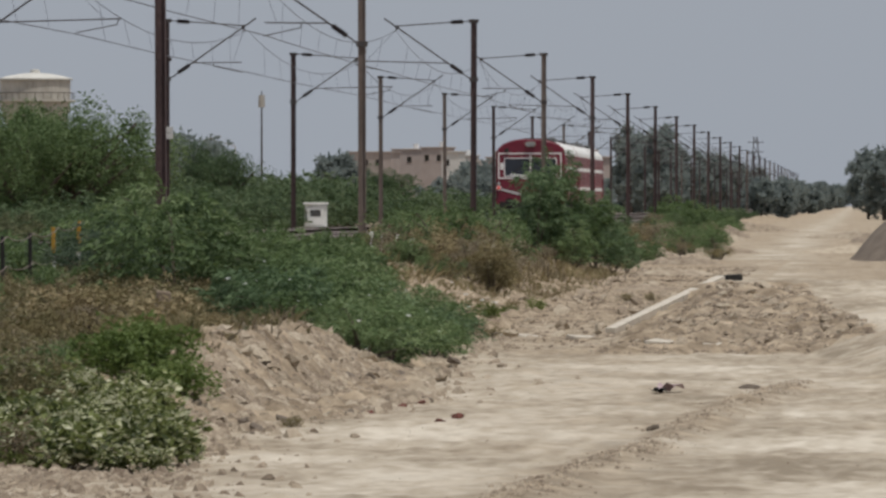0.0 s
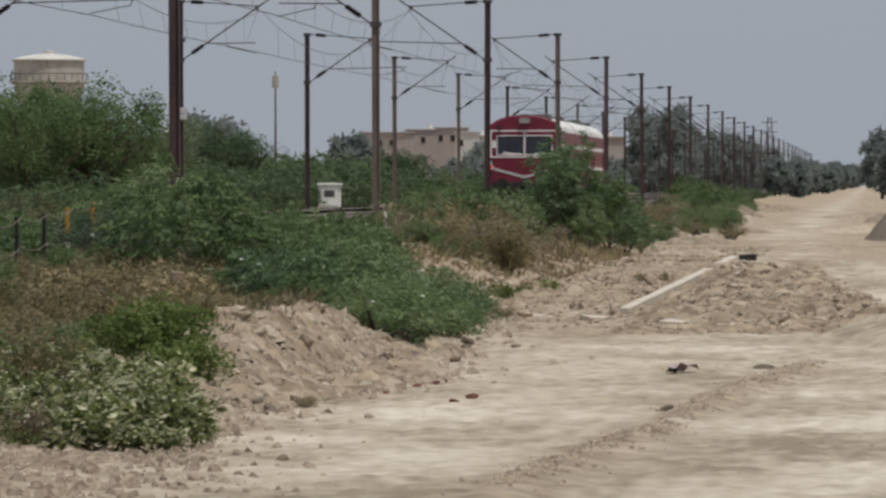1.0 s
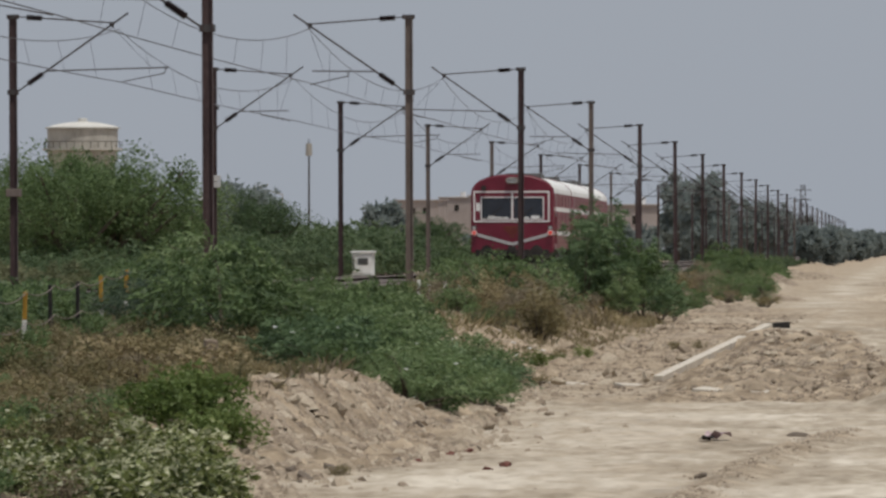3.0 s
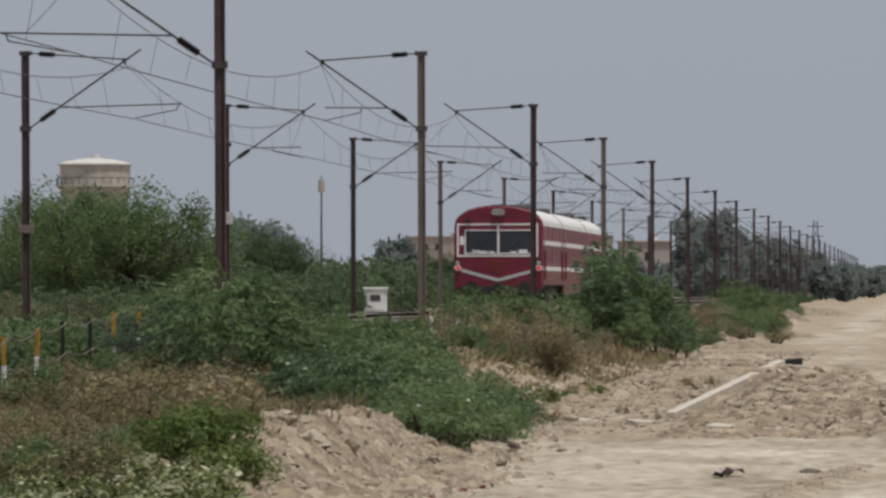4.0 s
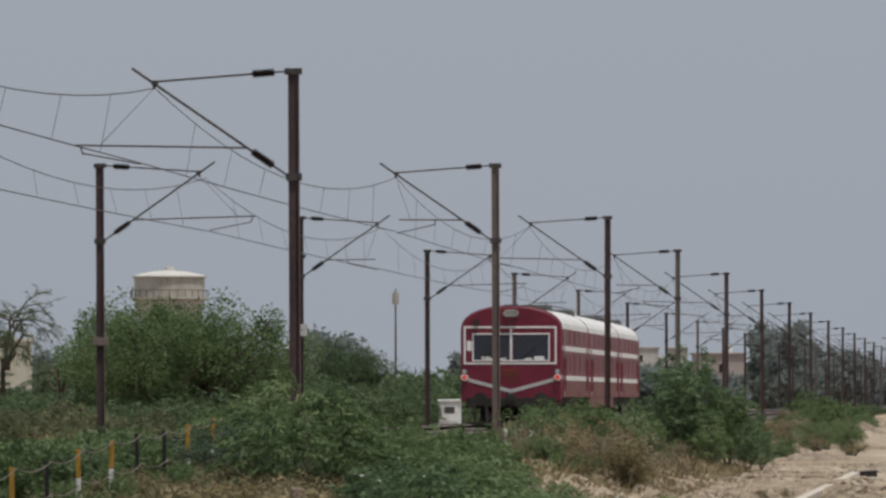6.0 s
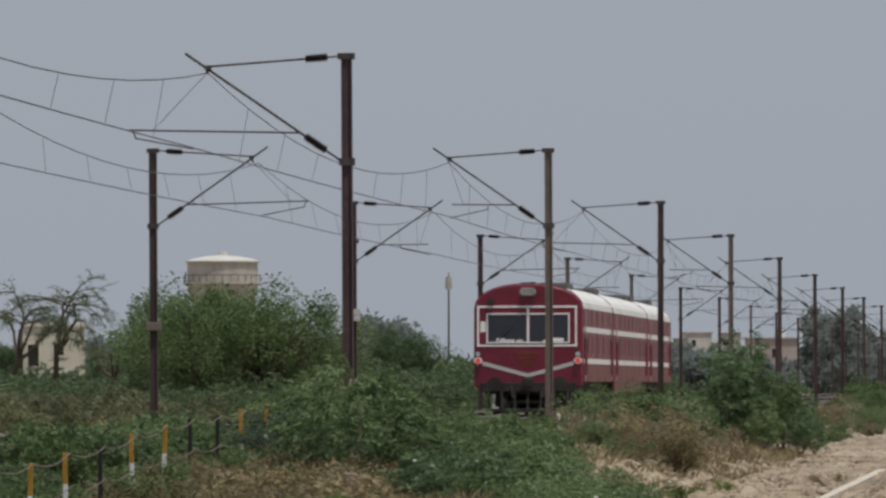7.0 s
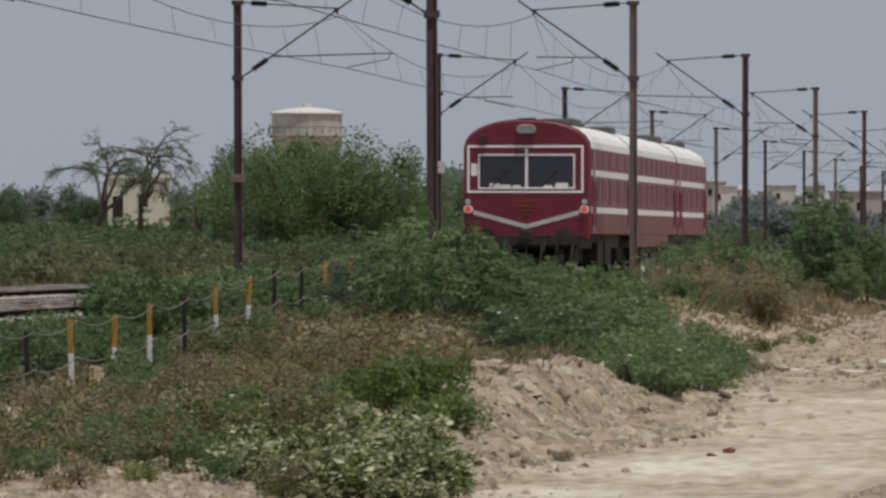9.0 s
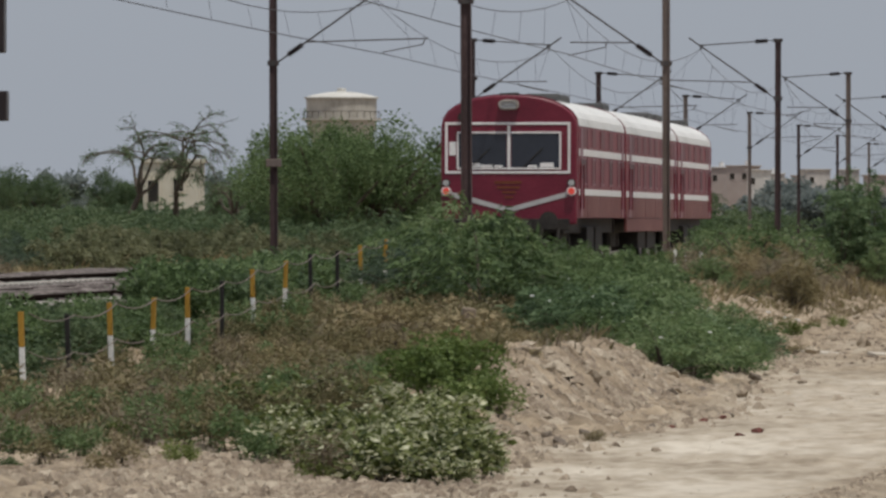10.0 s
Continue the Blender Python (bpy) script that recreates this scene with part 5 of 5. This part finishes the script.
wild = [build_plant("wild_herb", "dusty green-brown wild herb with thin stalks", "plant", "wild herbs below the fence", 87, 0.6, 0.5, 0.08, 34, 22, WEED, 6, width=0.4, size=0.15, stem_r=0.01, ragged=0.5),
        build_plant("wild_herb", "dark green wild herb with small leaves", "plant", "wild herbs below the fence", 88, 0.7, 0.5, 0.08, 34, 24, LEAF, 6, width=0.45, size=0.15, stem_r=0.01, ragged=0.5),
        build_plant("wild_herb", "reddish-brown dried wild herb", "plant", "wild herbs below the fence", 89, 0.65, 0.4, 0.07, 30, 16, DRY, 8, width=0.3, size=0.14, stem_r=0.01, ragged=0.6)]
wild_spots = [(rg.uniform(-0.162, -0.104) * y, y, rg.uniform(0.5, 1.0)) for y in [rg.uniform(53.5, 86) for _ in range(200)] if y > 67 or rg.random() < 0.55]
plant_out([wild[0], wild[1], wild[0], wild[2]], [p for p in wild_spots if p[0] > -11.6], rg)
plant_out([wild[0], wild[1], wild[2], wild[0]], [(rg.uniform(-12.75, -11.0), rg.uniform(82, 119), rg.uniform(0.6, 1.05)) for _ in range(90)], rg)
olive = [build_spray_plant("olive_scrub", "rounded olive-green scrub in the field past the tracks", "shrub", "olive scrub past the tracks", 101, 1.1, 1.1, 0.12, 50, 50, OLIVE, 5, 0.3, 0.02),
         build_spray_plant("olive_scrub", "rounded yellowish scrub in the field past the tracks", "shrub", "olive scrub past the tracks", 102, 1.0, 1.2, 0.12, 50, 50, OLIVE, 5, 0.3, 0.02)]
plant_out(olive, [p for p in [(rg.uniform(-27.6, -24.9), rg.uniform(160, 225), rg.uniform(0.75, 1.15)) for _ in range(72)] if p[0] > -0.15 * p[1]], rg)
stalky = [build_spray_plant("dry_thicket", "tall reddish-brown dried thicket beside the railway", "shrub", "dried thickets", 103, 1.7, 0.8, 0.12, 60, 30, DRY, 14, 0.16, 0.014),
          build_spray_plant("dry_thicket", "tall olive-brown half-dried thicket beside the railway", "shrub", "dried thickets", 104, 1.5, 0.8, 0.12, 60, 34, DRY_GREEN, 12, 0.2, 0.014)]
plant_out([stalky[0], stalky[1]], [(-rg.uniform(0.0475, 0.0565) * y, y, rg.uniform(0.6, 1.0)) for y in [rg.uniform(146, 166) for _ in range(22)]], rg)
bank_dry = [(rg.uniform(-0.118, -0.086) * y, y, rg.uniform(0.22, 0.5)) for y in [rg.uniform(72, 95) for _ in range(80)]] + [(-11.6, 100.5, 0.75)]
bank_dry += [(rg.uniform(-0.107, -0.084) * y, y, rg.uniform(0.42, 0.75)) for y in [rg.uniform(92, 103) for _ in range(26)]]
plant_out([dry_bush[0], dry_bush[1], dry_bush[2]], [p for p in bank_dry if p[0] > -11.7][:24], rg)
scrub = [build_plant("dry_scrub", "brown dry scrub on the bank", "shrub", "dry scrub on the bank", 94, 0.75, 0.55, 0.085, 40, 40, DRY, 7, width=0.35, size=0.17, stem_r=0.012, ragged=0.5),
         build_plant("dry_scrub", "yellow-brown dry scrub on the bank", "shrub", "dry scrub on the bank", 95, 0.7, 0.6, 0.085, 40, 40, DRY_GREEN, 7, width=0.4, size=0.17, stem_r=0.012, ragged=0.5),
         build_plant("dry_scrub", "dusty green scrub on the bank", "shrub", "dry scrub on the bank", 96, 0.7, 0.6, 0.085, 40, 40, WEED, 7, width=0.4, size=0.17, stem_r=0.012, ragged=0.5)]
scrub_spots = [(-rg.uniform(0.088, 0.122) * y, y, rg.uniform(0.45, 0.85)) for y in [rg.uniform(72, 92) for _ in range(30)]] + \
    [(-rg.uniform(0.084, 0.112) * y, y, rg.uniform(0.5, 1.1)) for y in [rg.uniform(92, 105) for _ in range(34)]]
plant_out(scrub, [p for p in scrub_spots if p[0] > -11.8], rg)
plant_out([weed[0], weed[2], weed[1], weed[2], weed[2]], spots, rg)


def stone_mesh(seed, rough=0.3):
    r = random.Random(seed)
    bm = bmesh.new()
    bmesh.ops.create_icosphere(bm, subdivisions=1, radius=1)
    for v in bm.verts:
        v.co *= 1 + r.uniform(-rough, rough)
        v.co.z *= 0.7
    me = bpy.data.meshes.new("stone")
    bm.to_mesh(me)
    bm.free()
    me.materials.append(ROCK)
    return me


STONES = [stone_mesh(i) for i in range(6)]


def stone(x, y, s, label="dusty earth-brown stone lying on the ground", mat=None, group="loose stones"):
    me = STONES[rg.randrange(6)]
    if mat:
        me = me.copy()
        me.materials.clear()
        me.materials.append(mat)
    ob = new("stone", me)
    ob.matrix_world = pose(x, y, ground_at(x, y) + s * 0.25, rg.uniform(0, 40), rg.uniform(0, 40), rg.uniform(0, 360)) @ Matrix.Diagonal((s * rg.uniform(0.8, 1.4), s * rg.uniform(0.8, 1.3), s * rg.uniform(0.7, 1.0), 1))
    return tagged(ob, label, "stone", group)


# stones that can be told apart
for _ in range(120):
    y = rg.uniform(58, 98)
    toe = float(np.interp(y, [40, 55, 65, 76, 90, 102], [-6.2, -5.9, -5.45, -4.75, -5.3, -5.65]))
    stone(toe + rg.gauss(-0.2, 0.4), y, rg.uniform(0.03, 0.09), "dusty dark earth-brown stone at the foot of the bank", DARK_SOIL if _ % 3 == 0 else None)
for _ in range(110):
    y = rg.uniform(62, 96)
    toe = float(np.interp(y, [40, 55, 65, 76, 90, 102], [-6.2, -5.9, -5.45, -4.75, -5.3, -5.65]))
    stone(toe - rg.uniform(0.3, 1.7), y, rg.uniform(0.05, 0.13), "large clod of pale dry earth on the bank", group="clods")
for _ in range(90):
    along = rg.uniform(102, 118.5)
    stone(rg.uniform(-3.3 + 0.07 * (along - 101), 0.25 - 0.068 * (along - 100)), along, rg.uniform(0.04, 0.11), "clod of dry earth on the slope", group="clods")
for _ in range(70):
    stone(rg.uniform(-7.2, -3.2), rg.uniform(104, 190), rg.uniform(0.05, 0.15))
stone(-7.2, 81, 0.15, "pale boulder on top of the bank", PALE_SLAB)
stone(-1.16, 80, 0.085, "dark stone lying on the road", DARK_SOIL)
stone(-1.77, 65, 0.05, "dark stone lying on the road", DARK_SOIL)
for x, y, s in ((-3.66, 68.5, 0.07), (-3.75, 67.2, 0.05), (-4.6, 70.5, 0.05), (-4.35, 74.5, 0.06), (-4.45, 73, 0.05)):
    stone(x, y, s, "broken reddish brick piece on the road", BRICK_RED, "brick pieces")


def gravel(name, seed, n, pick, s0, s1, mat, label, lift=0.0):
    """Small clods too many to count, one object."""
    r = np.random.RandomState(seed)
    p = np.array([pick(r) for _ in range(n)])
    z = land(p[:, 0], p[:, 1]) + lift
    base = np.array([(1, 0.1, -0.3), (0.1, 0.9, -0.3), (-1, -0.1, -0.3), (-0.1, -0.9, -0.3), (0.42, 0.25, 0.5), (-0.4, -0.2, 0.42)])
    size = s0 + (s1 - s0) * r.uniform(0, 1, n) ** 2.6
    ang = r.uniform(0, 6.28, n)
    c, s = np.cos(ang), np.sin(ang)
    b = base[None] * (1 + r.uniform(-0.35, 0.35, (n, 6, 3)))
    v = np.stack([b[..., 0] * c[:, None] - b[..., 1] * s[:, None], b[..., 0] * s[:, None] + b[..., 1] * c[:, None], b[..., 2]], -1) * size[:, None, None]
    v += np.stack([p[:, 0], p[:, 1], z + size * 0.2], 1)[:, None]
    i = np.arange(n) * 6
    f = np.concatenate([np.stack([i + a, i + b2, i + c2], 1) for a, b2, c2 in ((0, 1, 4), (1, 5, 4), (1, 2, 5), (2, 3, 5), (3, 4, 5), (3, 0, 4))])
    return tagged(mesh_part(name, v.reshape(-1, 3).tolist(), f.tolist(), mat), label, "gravel", kind="stuff")


def on_bank(r):
    y = r.uniform(48, 112)
    return float(np.interp(y, [40, 55, 65, 76, 90, 102], [-6.2, -5.9, -5.45, -4.75, -5.3, -5.65])) - 0.75 + r.normal() * 0.55, y


gravel("bank_rubble", 1, 17000, on_bank, 0.014, 0.1, ROCK, "crumbled earth and stones on the bank")
gravel("slope_rubble", 2, 3200, lambda r: (lambda y: (r.uniform(-3.6 + 0.07 * (y - 100), 0.35 - 0.068 * (y - 100)), y))(r.uniform(100, 119)), 0.02, 0.075, ROCK, "crumbled clods on the rise")
gravel("road_grit", 3, 800, lambda r: (r.uniform(-5.6, 2.5), r.uniform(50, 120)), 0.006, 0.016, ROCK, "loose grit on the road")
gravel("rut_clods", 4, 1500, lambda r: (lambda y: (-2.25 + 0.05 * (y - 51) + r.normal() * 0.16, y))(r.uniform(48, 84)), 0.01, 0.035, ROCK, "earth clods along the tyre rut")
gravel("stony_soil", 7, 9000, lambda r: (lambda y: (-(0.12 + r.normal() * 0.017) * y, y))(r.uniform(46, 68)), 0.01, 0.07, ROCK, "stony crumbled soil among the weeds")
gravel("verge_rubble", 5, 5000, lambda r: (r.uniform(-8.5, -3.0), r.uniform(102, 230)), 0.02, 0.06, ROCK, "rubble on the rough verge")
gravel("ballast_stones", 6, 3600, lambda r: (r.choice([TRACK_NEAR, TRACK_FAR]) + r.uniform(-1.9, 0.72), r.uniform(84, 145)), 0.02, 0.05, BALLAST, "loose grey ballast stones", 0.235)


def build_kerb():
    k = thing("kerb_line", pose(0, 0, 0), "line of dusty pale concrete slabs edging the rise", "kerb")
    a, b = Vector((-3.62, 109.5, 0)), Vector((-2.2, 120.2, 0))
    for i in range(5):
        p, q = a.lerp(b, i / 5 + 0.004), a.lerp(b, (i + 1) / 5 - 0.004)
        p.z, q.z = 0.14 + 0.66 * (i / 5), 0.14 + 0.66 * ((i + 1) / 5)
        bm = bmesh.new()
        box(bm, (-0.075, -(q - p).length / 2, -0.16), (0.075, (q - p).length / 2, 0.035), 0.012)
        s = part("slab", bm, PALE_SLAB, k)
        s.matrix_basis = Matrix.Translation((p + q) / 2) @ (q - p).to_track_quat("Y", "Z").to_matrix().to_4x4()


build_kerb()
for x, y, lx, turn in ((-4.0, 110.5, 0.25, 15), (-2.7, 103.2, 0.18, -12), (-2.0, 102.5, 0.16, 9), (-5.1, 112, 0.3, 20)):
    ob = part("loose_slab", boxed((-lx, -0.3, -0.06), (lx, 0.3, 0.05), 0.015), PALE_SLAB)
    ob.matrix_world = pose(x, y, ground_at(x, y) - 0.015, 2, 3, turn)
    tagged(ob, "flat dusty pale slab half sunk in earth", "slab", "loose slabs")
ob = part("dark_block", boxed((-0.19, -0.12, -0.05), (0.19, 0.12, 0.19), 0.02), BLACK_POST)
ob.matrix_world = pose(-2.05, 120.8, ground_at(-2.05, 120.8) - 0.07, 0, -4, 6)
tagged(ob, "blackened block lying at the end of the kerb", "block")
ob = part("concrete_stub", boxed((-0.08, -0.08, -0.6), (0.08, 0.08, 0.24), 0.02), ROCK)
ob.matrix_world = pose(-8.2, 88, 0.72, 3, 5, 12)
tagged(ob, "short weathered concrete stub on the bank", "marker post")


def litter(x, y, s, mat, label):
    bm = bmesh.new()
    bmesh.ops.create_grid(bm, x_segments=4, y_segments=4, size=s)
    for v in bm.verts:
        v.co.z = rg.uniform(0, s * 0.9)
        v.co.x += rg.uniform(-0.3, 0.3) * s
    bmesh.ops.solidify(bm, geom=bm.faces, thickness=0.004)
    o = part("litter", bm, mat)
    o.matrix_world = pose(x, y, ground_at(x, y) + 0.01, 0, 0, rg.uniform(0, 360))
    tagged(o, label, "litter", "scraps of litter")


PINK = material("faded_plastic", [(0.3, 0.2, 0.22), (0.5, 0.4, 0.42)], 0.5, 6, 40, 0.1)
litter(-2.0, 79.3, 0.12, PINK, "crumpled pinkish plastic scrap on the road")
litter(-2.1, 79.0, 0.07, BLACK_POST, "dark crumpled scrap on the road")
for _ in range(46):
    y = rg.uniform(84, 150)
    x = -6.0 - 0.02 * (y - 84) + rg.uniform(-1.0, 0.5)
    litter(x, y, rg.uniform(0.03, 0.07), WHITE, "crumpled white scrap among the weeds")


def build_heap():
    """Heap of dark soil beside the road."""
    bm = bmesh.new()
    bmesh.ops.create_grid(bm, x_segments=40, y_segments=40, size=1)
    for v in bm.verts:
        d = math.hypot(v.co.x, v.co.y)
        h = max(0.0, 1 - d ** 1.5) * 2.5
        v.co = Vector((v.co.x * 3.0, v.co.y * 8.0, h + (0.1 * noise.noise(v.co * 5) + 0.05 * noise.noise(v.co * 14)) * (h > 0) - 0.12))
    o = part("earth_mound", bm, DARK_SOIL, smooth=True)
    o.matrix_world = pose(2.6, 262, ground_at(2.6, 262))
    tagged(o, "heap of dark brown soil beside the road", "soil heap")


build_heap()


def build_stake(x, y, h, mat, label, lean):
    o = thing("stake", pose(x, y, ground_at(x, y) - 0.05, 0, lean, 0), label, "stake", "stakes by the track")
    part("shaft", boxed((-0.03, -0.03, -0.2), (0.03, 0.03, h), 0.006), mat, o)
    part("cap", boxed((-0.036, -0.036, h + 0.002), (0.036, 0.036, h + 0.05), 0.006), mat, o)


for x, h, lean in ((-10.35, 0.75, 2), (-10.05, 0.65, -4), (-9.8, 0.7, 3), (-9.55, 0.6, 9)):
    build_stake(x, 158 + h, h, WHITE, "short whitewashed stake in the grass", lean)
build_stake(-9.0, 165, 1.0, BLACK_POST, "thin blackened stake in dry grass", 1)


def build_street_lamp(x, y, h, turn):
    o = thing("street_lamp", pose(x, y, 0, 0, 0, turn), "slim grey street lamp above the bushes", "street lamp", "street lamps of the town")
    part("pole", barred((0, 0, -0.3), (0, 0, h), 0.1, 8, 0.06), CONCRETE, o)
    part("arm", barred((0, 0, h - 0.05), (1.3, 0, h + 0.3), 0.05, 6), CONCRETE, o)
    part("lamp_head", boxed((1.2, -0.15, h + 0.24), (1.8, 0.15, h + 0.4), 0.04), CONCRETE, o)


build_street_lamp(-70.0, 800, 8.8, 0)
build_street_lamp(-67.5, 810, 8.2, 180)


def build_pylon(x, y, h):
    o = thing("lattice_tower", pose(x, y, 0), "thin hazy steel lattice tower in the distance", "lattice tower")
    w0, w1 = 1.5, 0.35
    for sx, sy in ((-1, -1), (-1, 1), (1, -1), (1, 1)):
        part("leg", barred((sx * w0, sy * w0, -0.3), (sx * w1, sy * w1, h), 0.09, 5), TUBE, o)
    for i in range(9):
        u, v = i / 9, (i + 1) / 9
        a, b = w0 + (w1 - w0) * u, w0 + (w1 - w0) * v
        part("brace", barred((-a, -a, h * u), (b, -b, h * v), 0.06, 4), TUBE, o)
        part("brace", barred((a, -a, h * u), (-b, -b, h * v), 0.06, 4), TUBE, o)
    for z in (0.8, 0.93):
        part("cross_arm", barred((-1.6, 0, h * z), (1.6, 0, h * z), 0.09, 5), TUBE, o)


build_pylon(-20.5, 1500, 15.2)


def build_hummock(x, y, w, d, h, seed):
    """Small dump of rough earth beside the road."""
    bm = bmesh.new()
    bmesh.ops.create_grid(bm, x_segments=22, y_segments=22, size=1)
    for v in bm.verts:
        r = math.hypot(v.co.x, v.co.y)
        up = max(0.0, 1 - r * r)
        p = Vector((v.co.x * 3 + seed, v.co.y * 3, seed * 1.7))
        v.co = Vector((v.co.x * w, v.co.y * d, up * h * (1 + 0.5 * noise.noise(p) + 0.25 * noise.noise(p * 3)) - 0.1))
    o = part("earth_hummock", bm, ROCK)
    o.matrix_world = pose(x, y, ground_at(x, y), 0, 0, seed * 40)
    tagged(o, "low dump of rough brown earth beside the road", "earth mound", "dumps of earth")


for i, (x, y, w, d, h) in enumerate([(-7.4, 262, 0.9, 2.2, 0.55), (-6.2, 300, 0.8, 2.5, 0.45), (-8.0, 330, 1.1, 3, 0.6), (-6.8, 380, 1.0, 3, 0.5), (-7.6, 430, 1.2, 4, 0.6), (-5.6, 240, 0.6, 1.8, 0.3), (-8.6, 520, 1.3, 5, 0.7),
                                     (-0.2, 300, 0.9, 4, 0.35), (0.6, 380, 1.2, 6, 0.5), (-0.6, 420, 0.8, 5, 0.4), (-5.0, 205, 0.7, 1.6, 0.25), (-4.6, 170, 0.6, 1.4, 0.2)]):
    build_hummock(x, y, w, d, h, i + 1)

# ---- motion ----


def train_y(t):
    return 364.2 - 21.1614 * t + 0.293144 * t * t


def motions():
    for car, behind in COACHES:
        walk(car, [(t, pose(TRACK_NEAR, train_y(t) + behind, RAIL_TOP)) for t in range(0, 11)])
    for ws, yy in WHEELSETS:
        rows = []
        for i in range(0, 301):
            t = i / 30
            rows.append((t, pose(0, yy, WHEEL_R) @ Matrix.Rotation((364.2 - train_y(t)) / WHEEL_R, 4, "X")))
        walk(ws, rows)


motions()
